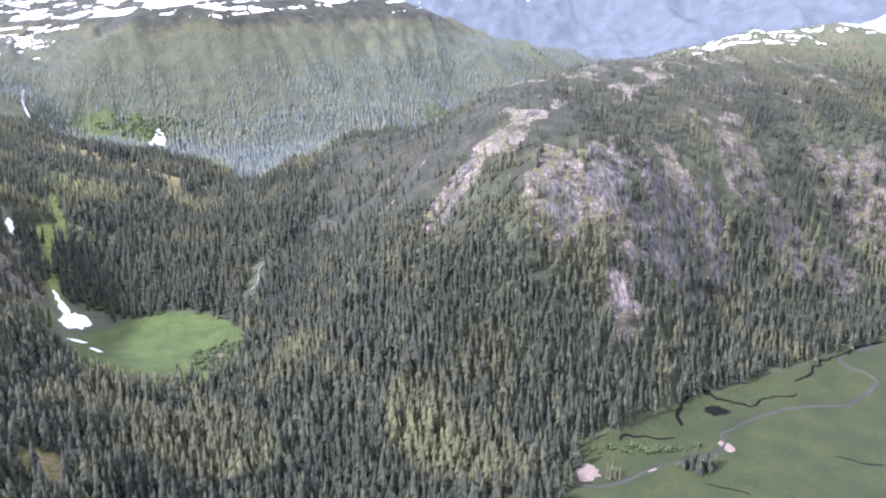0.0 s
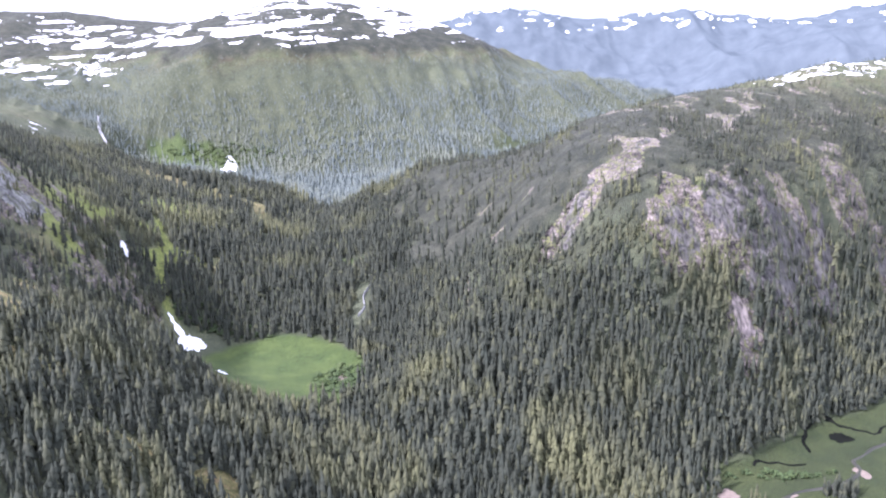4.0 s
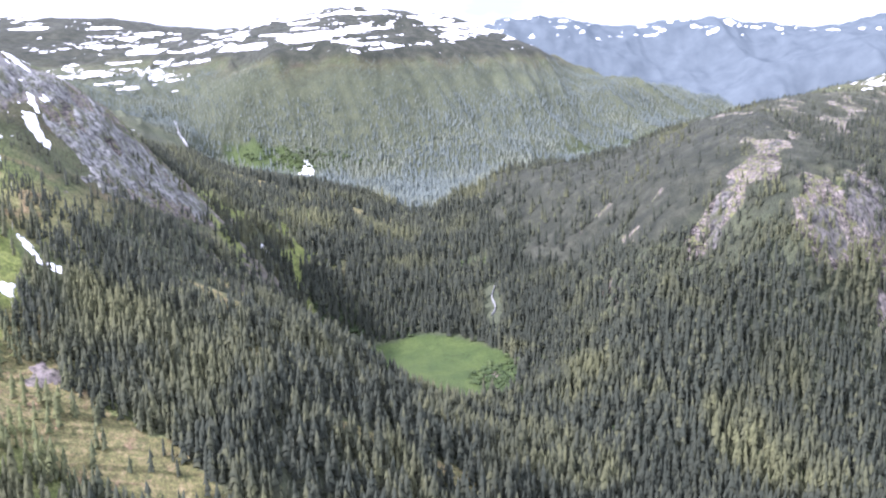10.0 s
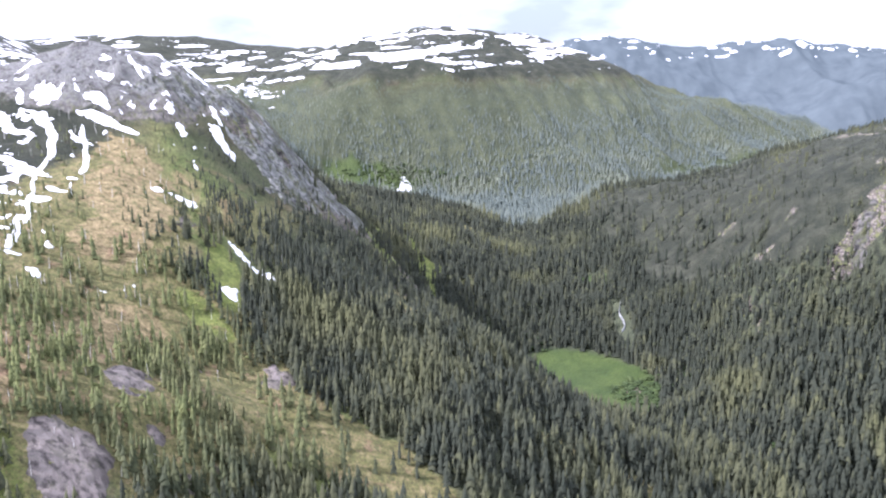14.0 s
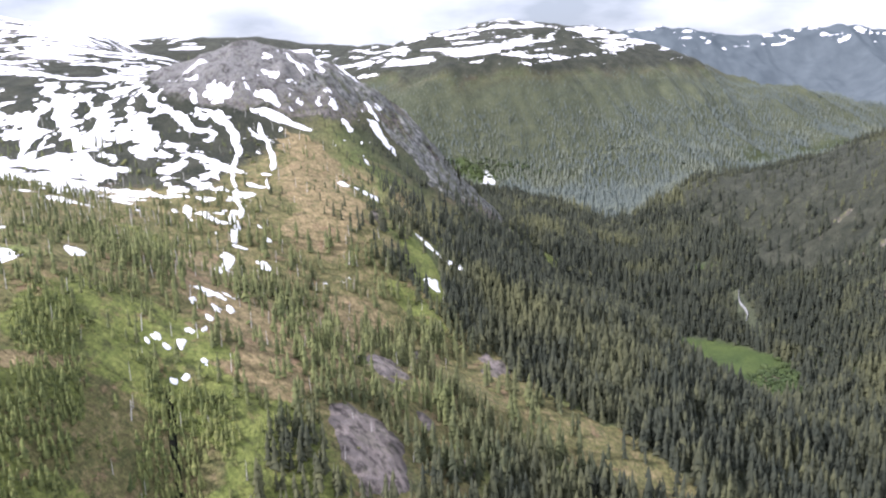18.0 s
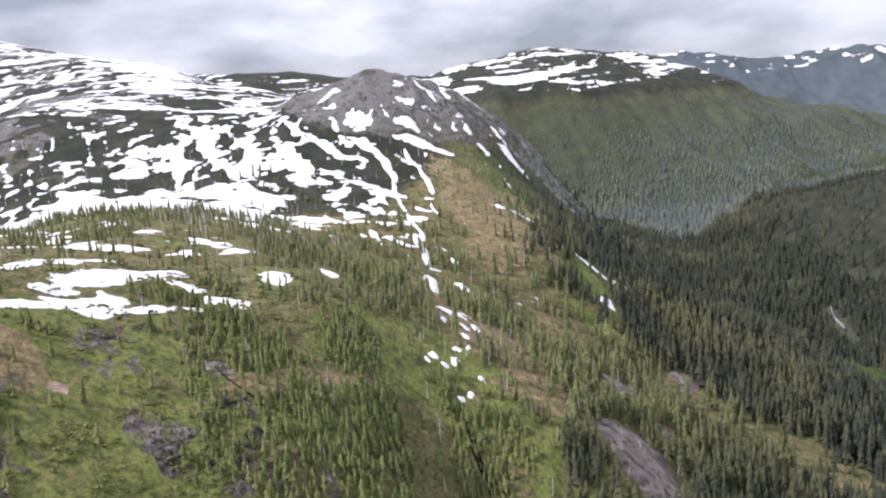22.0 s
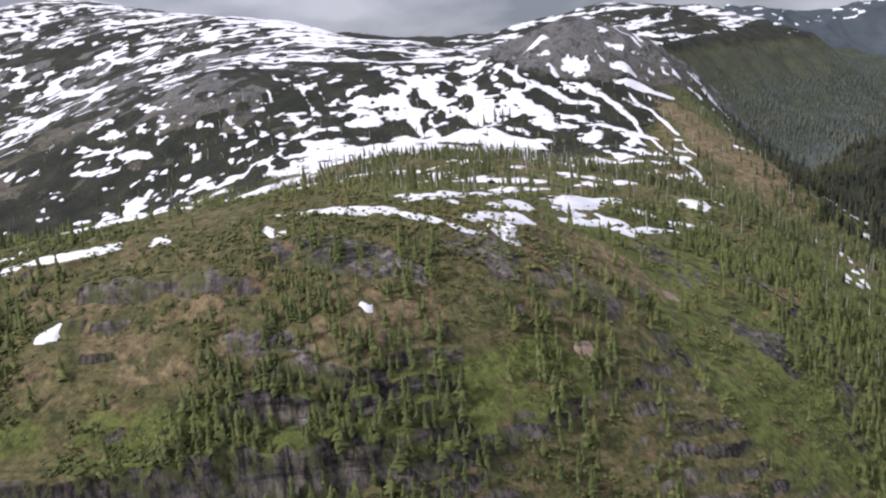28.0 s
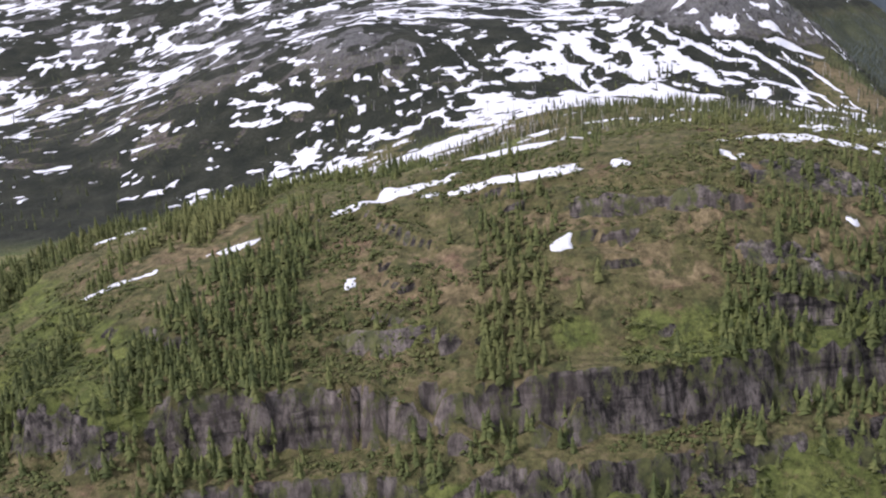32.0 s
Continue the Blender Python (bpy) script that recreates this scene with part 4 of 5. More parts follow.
# ---- where single snow patches and bare slabs lie: place, half lengths and turn ----
SNOW_PATCHES = [
    ("large melting snow patch at the edge of the green meadow", -521, 1084, 17, 19, -40),
    ("snow tongue above the meadow", -552, 1097, 14, 6, -38),
    ("small melting snow patch beside the meadow", -500, 1016, 11, 12, 20),
    ("small melting snow patch beside the meadow", -462, 985, 9, 5, -30),
    ("cone of avalanche snow at the foot of the distant wall", -705, 1966, 15, 20, 0),
    ("thin snow strip in a steep gully", -640, 1160, 4, 18, 30),
    ("snow strip along a ledge above the trees", -735, 672, 24, 4, -35),
    ("snow patch along a ledge above the trees", -706, 664, 10, 5, -10),
    ("small snow patch among the trees", -728, 612, 5, 6, 0),
    ("small melting snow patch on the heath plateau", -1112, 146, 6, 3, 0),
    ("flat snow bank on the heath plateau", -1094, 165, 24, 3, 18),
    ("flat snow bank on the heath plateau", -1064, 166, 18, 2.6, -4),
    ("small melting snow patch on the heath plateau", -1040, 178, 3, 7, 30),
    ("flat snow bank on the heath plateau", -1072, 188, 12, 4, 0),
    ("flat snow bank on the heath plateau", -1190, 197, 26, 6, 5),
    ("flat snow bank on the heath plateau", -1196, 149, 22, 3.2, -2),
    ("small melting snow patch on the heath plateau", -1154, 148, 3, 3, 0),
    ("flat snow bank on the heath plateau", -1236, 160, 26, 4, 22),
    ("flat snow bank on the heath plateau", -1192, 149, 22, 3.5, -4),
    ("flat snow bank on the heath plateau", -1368, 211, 18, 4, 10),
    ("small snow patch on the rocky face", -1083, 121, 2.8, 2, 0),
    ("small snow patch on the rocky face", -1178, 112, 4.5, 2.2, 15),
    ("small snow patch on the rocky face", -1246, 110, 2, 2, 0),
    ("snow strip at the plateau's end", -1293, 140, 9, 2.6, 15),
    ("snow strip at the plateau's end", -1330, 130, 12, 2.6, 12),
    ("snow wedge at the gully's mouth", -862, 490, 4.5, 26, 12),
    ("flat melting snow patch on the heath", -847, 412, 7.2, 5.2, 0),
    ("small melting snow patch on the heath", -850, 394, 2.4, 6, 10),
    ("small melting snow patch on the heath", -839, 424, 4, 2.2, 0),
    ("small melting snow patch on the heath", -838, 397, 2.4, 3, 30),
    ("small melting snow patch on the heath", -832, 405, 1.6, 4.5, 20),
    ("small melting snow patch on the heath", -837, 382, 2.1, 3, 0),
    ("small melting snow patch on the heath", -835, 368, 1.3, 3, 0),
    ("small melting snow patch on the heath", -842, 362, 2.9, 2, 0),
    ("small melting snow patch on the heath", -842, 349, 1.8, 3.8, 0),
    ("small melting snow patch on the heath", -853, 345, 1.9, 2.2, 0),
    ("small melting snow patch on the heath", -856, 339, 1.3, 1.5, 0),
    ("small melting snow patch on the heath", -847, 342, 1.9, 1.5, 0),
    ("small melting snow patch on the heath", -828, 345, 1.9, 1.8, 0),
    ("small melting snow patch beside the gully", -834, 332, 1.8, 2.5, 10),
    ("small melting snow patch beside the gully", -838, 326, 1.9, 2.2, 20),
    ("small melting snow patch on the heath", -845, 524, 7, 4, 0),
    ("small snow patch among the trees", -960, 554, 12, 4, 0),
    ("small snow patch among the trees", -912, 561, 3, 11, 25),
    ("small snow patch on the golden heath", -814, 695, 5, 5, 0),
    ("broad snow patch at the foot of the rocky knob", -906, 788, 15, 6, -8),
    ("broad snow patch at the foot of the rocky knob", -953, 784, 10, 12, -40),
    ("small snow patch on the rocky knob", -917, 845, 5, 4, -20),
    ("small snow patch on the rocky knob", -908, 820, 8, 4, -15),
    ("small snow patch on the rocky knob", -858, 814, 4, 8, 20),
    ("snow patch on the knob's shoulder", -827, 806, 5, 8, 30),
    ("snow patch on the knob's shoulder", -988, 822, 14, 4, 15),
    ("flat snow bank on the heath plateau", -1060, 206, 23.2, 4.5, 60),
    ("flat snow bank on the heath plateau", -1048, 243, 24.6, 4.5, 62),
    ("flat snow bank on the heath plateau", -1040, 289, 37.7, 6, 56),
    ("flat snow bank on the heath plateau", -1036, 217, 17.4, 4.5, 60),
    ("flat snow bank on the heath plateau", -1012, 262, 11.6, 4.5, 58),
    ("flat snow bank on the heath plateau", -998, 300, 34.8, 8.2, 54),
    ("flat snow bank on the heath plateau", -998, 258, 15.9, 3.8, 52),
    ("small melting snow patch on the heath plateau", -990, 270, 7, 6, 0),
    ("flat snow bank on the heath plateau", -978, 265, 29, 4.1, 50),
    ("flat snow bank on the heath plateau", -1008, 236, 15.9, 3.8, 54),
    ("lobed snow bank on the heath plateau", -1048, 179, 17.4, 3.8, 46),
    ("lobed snow bank on the heath plateau", -1042, 170, 5, 7, 0),
    ("small melting snow patch on the heath plateau", -1034, 193, 6, 4, -30),
    ("flat snow bank on the heath plateau", -952, 307, 9, 5, 15),
    ("small melting snow patch on the heath plateau", -971, 313, 7, 4, 0),
    ("flat snow bank on the heath plateau", -968, 383, 11.6, 5.2, 60),
    ("flat snow bank on the heath plateau", -937, 347, 12, 9, 15),
    ("flat snow bank on the heath plateau", -913, 384, 5, 11, 20),
    ("snow patch on the knob's shoulder", -800, 845, 14, 6, -35),
]
OUTCROPS = [
    ("broad smooth pinkish granite slab among conifers", -742, 350, 19, 24, -15, SLAB),
    ("rounded pinkish granite dome among conifers", -742, 444, 14, 16, 0, SLAB),
    ("small pale granite outcrop", -716, 408, 8, 7, 0, SLAB),
    ("rounded grey granite outcrop in the dark forest", -675, 552, 11, 13, 0, SLAB),
    ("grey granite outcrop on the heath", -776, 660, 12, 9, 0, ROCK),
    ("grey granite outcrop among trees", -733, 520, 9, 8, 0, ROCK),
    ("pale broken rock on the face", -1018, 139, 3.5, 2.5, 20, SCAR),
    ("pale broken rock on the face", -935, 212, 2.5, 2, 0, SCAR),
    ("pale broken rock on the face", -979, 198, 3.5, 2.6, 0, SCAR),
    ("dark bare rock slab on the face", -1044, 155, 14, 8, 0, ROCK),
    ("dark bare rock slab on the face", -1089, 137, 20, 6, 0, ROCK),
    ("dark bare rock ledge below the plateau's edge", -1160, 125, 13, 3, 0, ROCK),
    ("dark bare rock ledge below the plateau's edge", -1131, 124, 10, 3, 0, ROCK),
    ("dark bare rock ledge on the face", -1111, 107, 10, 3, 0, ROCK),
    ("dark bare rock ledge on the face", -1233, 87, 12, 3, 0, ROCK),
    ("dark bare rock slab on the face", -1012, 168, 13, 9, 20, ROCK),
    ("dark bare rock slab on the steep grassy flank", -944, 196, 13, 6, -35, ROCK),
    ("pale granite outcrop on the forested mountain", 203, 1012, 16, 11, 0, SLAB),
    ("broad grey granite cliff with long vertical joints", 285, 1098, 46, 34, 35, CLIFF),
    ("grey granite cliff among conifers", 205, 1088, 30, 26, 20, CLIFF),
    ("grey granite cliff among conifers", 362, 1152, 30, 24, 40, CLIFF),
    ("pale granite outcrop on the forested mountain", 491, 1226, 30, 20, 25, CLIFF),
    ("pale granite outcrop on the forested mountain", 572, 1242, 26, 20, -20, CLIFF),
    ("pale bare granite on the mountain's brow", 102, 1184, 20, 9, 40, CLIFF),
    ("pink granite rib on the mountain's nose", 0, 1092, 28, 9, 60, CLIFF),
    ("grey granite cliff among conifers", 120, 1050, 26, 22, 10, CLIFF),
    ("smooth pale grey slabs on the steep flank", -735, 915, 24, 48, -25, FLANK),
    ("smooth pale grey slabs on the steep flank", -700, 965, 18, 42, -25, FLANK),
    ("streaked grey slabs below the rocky knob", -778, 905, 20, 52, -28, FLANK),
    ("streaked grey slabs below the rocky knob", -818, 915, 18, 46, -30, FLANK),
    ("streaked grey slabs below the rocky knob", -850, 870, 16, 34, -25, FLANK),
    ("smooth pale grey slabs on the steep flank", -756, 968, 16, 44, -30, FLANK),
    ("broken grey slabs in the dark forest", -720, 860, 12, 30, -25, FLANK),
]


def cleared(x, y):
    """1 where a snow patch or a slab leaves no room for trees."""
    c = 0 * x
    for row in SNOW_PATCHES + [r[:6] for r in OUTCROPS if r[6] is SLAB]:
        cx, cy, rx, ry, turn = row[1:6]
        near = (np.abs(x - cx) < 70) & (np.abs(y - cy) < 70)
        c[near] = np.maximum(c[near], blob(x[near], y[near], cx, cy - 3, rx * 1.15 + 2, ry * 1.15 + 4, turn, 0.2))
    return c


# ---- trees ----
def conifer_shape(tiers, sides, rng, spread=0.17):
    """Verts and triangles of a spire of ragged branch tiers, one metre high."""
    v, f = [], []
    for k in range(tiers):
        lo = 0.06 + 0.84 * (k / tiers) ** 1.05
        hi = min(1.0, lo + 1.55 / tiers)
        r = spread * (1 - lo) ** 0.75 * rng.uniform(0.85, 1.15)
        b, turn = len(v), rng.uniform(0, 6.28)
        for s in range(sides):
            a = turn + 6.2832 * s / sides
            q = r * (1.0 if s % 2 else 0.5) * rng.uniform(0.75, 1.25)
            v.append((q * math.cos(a), q * math.sin(a), lo - (0.03 if s % 2 else -0.025) + rng.uniform(-0.015, 0.015)))
        v.append((rng.uniform(-0.01, 0.01), rng.uniform(-0.01, 0.01), hi))
        f += [(b + s, b + (s + 1) % sides, b + sides) for s in range(sides)]
    return np.array(v), np.array(f)


def snag_shape(rng):
    """A bare leaning trunk with broken stubs."""
    v = [(0.03 * math.cos(a), 0.03 * math.sin(a), 0) for a in (0, 2.1, 4.2)] + [(0.012 * math.cos(a) + 0.02, 0.012 * math.sin(a), 1.0) for a in (0, 2.1, 4.2)]
    f = [(0, 1, 4), (0, 4, 3), (1, 2, 5), (1, 5, 4), (2, 0, 3), (2, 3, 5)]
    for k in range(9):
        z, a, q = rng.uniform(0.3, 0.92), rng.uniform(0, 6.28), rng.uniform(0.03, 0.085)
        b = len(v)
        v += [(0, 0, z), (0, 0, z + 0.03), (q * math.cos(a), q * math.sin(a), z + 0.035)]
        f.append((b, b + 1, b + 2))
    return np.array(v), np.array(f)


def shrub_shape(rng, clumps=7):
    """A low bush of small tilted leaf clumps."""
    v, f = [], []
    for k in range(clumps):
        a, q = rng.uniform(0, 6.28), 0.42 * math.sqrt(rng.uniform(0, 1))
        cx, cy, cz, r = q * math.cos(a), q * math.sin(a), rng.uniform(0.25, 0.75) * (1 - 0.6 * q), rng.uniform(0.16, 0.26)
        b = len(v)
        v += [(cx + r, cy, cz), (cx - r * 0.6, cy + r, cz - 0.05), (cx - r * 0.7, cy - r, cz - 0.05), (cx, cy, cz + r * 1.1), (cx, cy, cz - r)]
        f += [(b, b + 1, b + 3), (b + 1, b + 2, b + 3), (b + 2, b, b + 3), (b, b + 4, b + 1), (b + 1, b + 4, b + 2)]
    return np.array(v), np.array(f)


def scatter(x0, x1, y0, y1, gap, chance, seed):
    """Jittered places; chance(x, y, z, steep) thins them."""
    rng = np.random.default_rng(seed)
    x, y = np.meshgrid(np.arange(x0, x1, gap), np.arange(y0, y1, gap))
    x, y = x.ravel() + rng.uniform(-0.5, 0.5, x.size) * gap, y.ravel() + rng.uniform(-0.5, 0.5, y.size) * gap
    z, s = sample(ZZ, x, y), sample(STEEP, x, y)
    keep = rng.uniform(0, 1, x.size) < chance(x, y, z, s)
    return x[keep], y[keep], z[keep]


def plant(name, label, places, shapes, tall, wide, material, seed, category="forest", lean=0.03):
    """One mesh of many plants. tall(x, y, z): heights in metres."""
    x, y, z = places
    if not len(x):
        return 0
    rng = np.random.default_rng(seed)
    h = tall(x, y, z) * rng.uniform(0.55, 1.2, len(x)) * np.where(rng.uniform(0, 1, len(x)) < 0.12, 1.25, 1.0)
    pick = rng.integers(0, len(shapes), len(x))
    vs, fs, base = [], [], 0
    for k, (v, f) in enumerate(shapes):
        m = pick == k
        n = int(m.sum())
        if not n:
            continue
        a, w = rng.uniform(0, 6.28, n), wide * rng.uniform(0.8, 1.25, n)
        ca, sa = np.cos(a)[:, None], np.sin(a)[:, None]
        hh = h[m][:, None]
        px = (v[None, :, 0] * ca - v[None, :, 1] * sa) * hh * w[:, None] + (rng.normal(0, lean, n)[:, None] * v[None, :, 2] * hh) + x[m][:, None]
        py = (v[None, :, 0] * sa + v[None, :, 1] * ca) * hh * w[:, None] + (rng.normal(0, lean, n)[:, None] * v[None, :, 2] * hh) + y[m][:, None]
        pz = v[None, :, 2] * hh + z[m][:, None] - 0.4
        vs.append(np.stack([px, py, pz], -1).reshape(-1, 3))
        fs.append((f[None] + (np.arange(n) * len(v))[:, None, None] + base).reshape(-1, 3))
        base += n * len(v)
    me = mesh_from(name, np.concatenate(vs), np.concatenate(fs), [material], True)
    tagged(new(name, me), label, category, kind="stuff")
    return len(x)


def cover(x, y):
    return [sample(g, x, y) for g in ZONE]


def forest_chance(x, y, z, s):
    meadow, heath, rock, _ = cover(x, y)
    n, n2 = fbm(x, y, 60, 3, 81), fbm(x, y, 16, 2, 83)
    c = (1 - meadow) * (1 - 0.72 * rock) * (1 - 0.80 * heath * step(-0.1, 0.25, n + 0.7 * n2))
    c = c * (1 - 0.97 * (snow_lift(x, y, z) > 0.0))
    c = c * (1 - step(345, 400, z) * (0.97 - 0.1 * n))
    c = c * (1 - (0.45 * step(205, 285, z + 40 * n) + 0.4 * step(285, 315, z)) * step(-200, -60, x) * (1 - step(1850, 1950, y)))
    c = c * (1 - 0.7 * blob(x, y, -745, 950, 75, 110, -25)) * (1 - blob(x, y, -515, 1065, 55, 55)) * (1 - blob(x, y, -303, 1185, 13, 75, 0, 0.2)) * (1 - cleared(x, y))
    c = c * (1 - 0.85 * blob(x, y, -1080, 700, 280, 125, -5, 0.3)) * (1 - 0.55 * blob(x, y, -840, 600, 75, 150, 0, 0.4)) * (1 - 0.5 * blob(x, y, -1080, 380, 150, 90, 0, 0.4))
    c = c * (1 - 0.7 * side_clearing(x, y))
    c = c * (1 - 0.72 * sample(COVER[0], x, y)) * (1 - 0.88 * scrub(x, y)) * (1 - near_strip(x, y)) * (1 - 0.88 * bench_top(x, y)) * (1 - 0.82 * spur_heath(x, y))
    return c


def wall_toe(x):
    """The line along which the forest of the far wall begins, in its haze-tinted needle colour."""
    return np.interp(x, [-950, -650, -520, -400, -240, 20], [1900, 1850, 1800, 1700, 1850, 1990])


def near_strip(x, y):
    """1 on the stretch of the near ridge whose trees stand as single things."""
    return ((x > -1430) & (x < -790) & (y > 20) & (y < 330)).astype(float)


def tree_height(x, y, z):
    t = 27 - 12 * step(80, 240, z) - 7 * step(260, 330, z) + 6 * (1 - step(900, 1000, y)) * (1 - step(0, 120, z))
    t = t * (1 - 0.22 * step(1750, 1950, y))
    t = t * (1 - 0.42 * (1 - step(-1220, -1080, x)) * (1 - step(700, 800, y)))
    return t + 4 * fbm(x, y, 70, 3, 85) * (1 - 0.6 * (1 - step(-1220, -1080, x)))


shape_rng = np.random.default_rng(5)
NEAR_SHAPES = [conifer_shape(6, 7, shape_rng, 0.15) for _ in range(6)]
MID_SHAPES = [conifer_shape(5, 6, shape_rng, 0.155) for _ in range(8)]
FAR_SHAPES = [conifer_shape(3, 5, shape_rng, 0.17) for _ in range(6)]
SNAGS = [snag_shape(shape_rng) for _ in range(5)]
SHRUBS = [shrub_shape(shape_rng) for _ in range(5)]
LOW_SHRUBS = [shrub_shape(shape_rng, 4) for _ in range(6)]

plant("forest", "dense conifer forest on the near ridge and its spur", scatter(-1350, -520, 180, 760, 4.9, lambda x, y, z, s: forest_chance(x, y, z, s) * step(180, 330, y + 60 * fbm(x, y, 90, 2, 86)), 11), MID_SHAPES, lambda x, y, z: tree_height(x, y, z) + 1.0 * (1 - step(230, 290, z)), 1.15, CONIFER, 111)
plant("forest", "dense dark conifer forest on the valley floor and lower slopes", scatter(-520, 640, 360, 1150, 6.7, lambda x, y, z, s: forest_chance(x, y, z, s) * step(370, 620, y + 80 * fbm(x, y, 90, 2, 86)), 12), MID_SHAPES, tree_height, 1.2, CONIFER, 112)
plant("forest", "conifer forest on the valley sides", scatter(-950, -520, 760, 1900, 7.8, lambda x, y, z, s: forest_chance(x, y, z, s) * (y < wall_toe(x)), 13), MID_SHAPES, tree_height, 1.2, CONIFER, 113)
plant("forest", "conifer forest on the valley sides", scatter(-520, 900, 1150, 1990, 8.2, lambda x, y, z, s: forest_chance(x, y, z, s) * (y < wall_toe(x)), 14), MID_SHAPES, tree_height, 1.2, CONIFER, 114)
plant("shrubs", "dark low scrub and dwarf conifers on the bare mountain", scatter(-300, 900, 1150, 1780, 8, lambda x, y, z, s: np.maximum(scrub(x, y), step(190, 240, z) * step(-60, 20, x)) * 0.8 * (0.45 + 0.55 * step(-0.1, 0.2, fbm(x, y, 35, 3, 173))) * (1 - 0.6 * sample(ZONE[2], x, y)), 17), FAR_SHAPES, lambda x, y, z: 4.5 + 0 * x, 1.9, CONIFER, 123, "shrubs")
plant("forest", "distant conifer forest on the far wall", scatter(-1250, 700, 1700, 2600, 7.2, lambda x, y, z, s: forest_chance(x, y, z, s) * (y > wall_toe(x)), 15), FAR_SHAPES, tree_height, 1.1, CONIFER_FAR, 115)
plant("forest", "stunted conifers below the snowy ridge", scatter(-1900, -950, 560, 1300, 10, lambda x, y, z, s: forest_chance(x, y, z, s) * 0.5, 16), MID_SHAPES, tree_height, 0.9, CONIFER, 116)



def part(name, me, parent, label=""):
    ob = new(name, me)
    ob.parent = parent
    return tagged(ob, label)


# ---- single conifers on the near ridge ----
def trunk_mesh(h):
    v, f = [], []
    for k, (z, r) in enumerate(((-0.8, 0.026), (0.25 * h, 0.019), (0.6 * h, 0.011), (0.93 * h, 0.003))):
        r = r * (h if k else h * 1.25)
        v += [(r * math.cos(a), r * math.sin(a), z) for a in (0, 1.257, 2.513, 3.77, 5.027)]
    for k in range(3):
        f += [(5 * k + s, 5 * k + (s + 1) % 5, 5 * k + 5 + (s + 1) % 5, 5 * k + 5 + s) for s in range(5)]
    return mesh_from("trunk", v, f, [BARK])


def crown_mesh(h, rng, spread):
    """Whorls of drooping boughs, each a bent leaf-like blade, up a narrow spire."""
    v, f = [], []
    whorls = 11
    for k in range(whorls):
        lo = 0.07 + 0.86 * k / whorls
        r = spread * h * (1 - lo) ** 0.8 * rng.uniform(0.8, 1.15) + 0.12
        for s in range(6):
            a = rng.uniform(0, 6.28) if k % 3 == 0 else k * 0.7 + s * 1.047 + rng.uniform(-0.3, 0.3)
            q, w = r * rng.uniform(0.65, 1.2), 0.42 * r + 0.1
            c, n = math.cos(a), math.sin(a)
            z = lo * h + rng.uniform(-0.03, 0.03) * h
            b = len(v)
            v += [(0, 0, z + 0.09 * h), (0.55 * q * c - w * n, 0.55 * q * n + w * c, z), (q * c, q * n, z - 0.035 * h), (0.55 * q * c + w * n, 0.55 * q * n - w * c, z), (0.5 * q * c, 0.5 * q * n, z + 0.05 * h)]
            f += [(b, b + 1, b + 4), (b + 1, b + 2, b + 4), (b + 2, b + 3, b + 4), (b + 3, b, b + 4)]
    b = len(v)
    v += [(0.03 * h, 0, 0.88 * h), (-0.015 * h, 0.026 * h, 0.88 * h), (-0.015 * h, -0.026 * h, 0.88 * h), (0, 0, h)]
    f += [(b, b + 1, b + 3), (b + 1, b + 2, b + 3), (b + 2, b, b + 3)]
    return mesh_from("crown", v, f, [CONIFER_ONE], False)


tree_rng = np.random.default_rng(21)
MODELS = []
for k, (h, spread) in enumerate(((8, 0.24), (9.5, 0.21), (11, 0.19), (6, 0.27), (9, 0.22), (10, 0.2))):
    ob = new("conifer_tree")
    tagged(ob, "small dark green mountain hemlock on the heath ridge", "tree", "conifers on the near ridge")
    part("trunk", trunk_mesh(h), ob, "brown bark")
    part("crown", crown_mesh(h, tree_rng, spread), ob)
    MODELS.append(ob)


def strip_chance(x, y, z, s):
    meadow, heath, rock, _ = cover(x, y)
    tan = sample(COVER[0], x, y)
    n = fbm(x + 0.45 * y * step(-1080, -980, x), y * 0.3, 24, 3, 131)
    face = near_face(x, y) * (1 - step(338, 348, z))
    c = step(-0.1, 0.25, n + 0.1) * (1 - 0.7 * rock) + 0.05
    c = (0.55 + 0.35 * step(-1010, -960, x)) * c * (1 - face) + face * (1 - 0.75 * rock) * (0.03 + 0.97 * step(0.04, 0.16, n + 0.03)) * (0.6 + 0.4 * step(292, 300, z))
    c = np.maximum(c, 0.62 * step(-900, -870, x) * step(-0.2, 0.1, n)) * (1 - 0.85 * tan)
    return c * (1 - cleared(x, y)) * (1 - (snow_lift(x, y, z) > 0)) * (1 - 0.68 * step(140, 160, y) * (1 - step(-1000, -940, x)) * step(-1300, -1210, x))


sx, sy, sz = scatter(-1430, -790, 20, 330, 2.9, lambda x, y, z, s: strip_chance(x, y, z, s) * ((x < -830) | (y > 130)), 31)
order = np.random.default_rng(3).permutation(len(sx))
single = order[:300]
rest = order[300:]
for k, i in enumerate(single):
    s = tree_rng.uniform(0.65, 1.2)
    m = Matrix.LocRotScale((sx[i], sy[i], sz[i]), Euler((tree_rng.normal(0, 0.03), tree_rng.normal(0, 0.03), tree_rng.uniform(0, 6.28))), None)
    if k < len(MODELS):
        MODELS[k].matrix_basis = m
    else:
        copy_thing(MODELS[k % len(MODELS)], m)
plant("forest", "scattered small conifers among the heath and ledges", (sx[rest], sy[rest], sz[rest]), NEAR_SHAPES, lambda x, y, z: 7.5 - 2.5 * step(338, 350, z) - 1.5 * step(-1290, -1400, x), 1.6, CONIFER_RIDGE, 117)


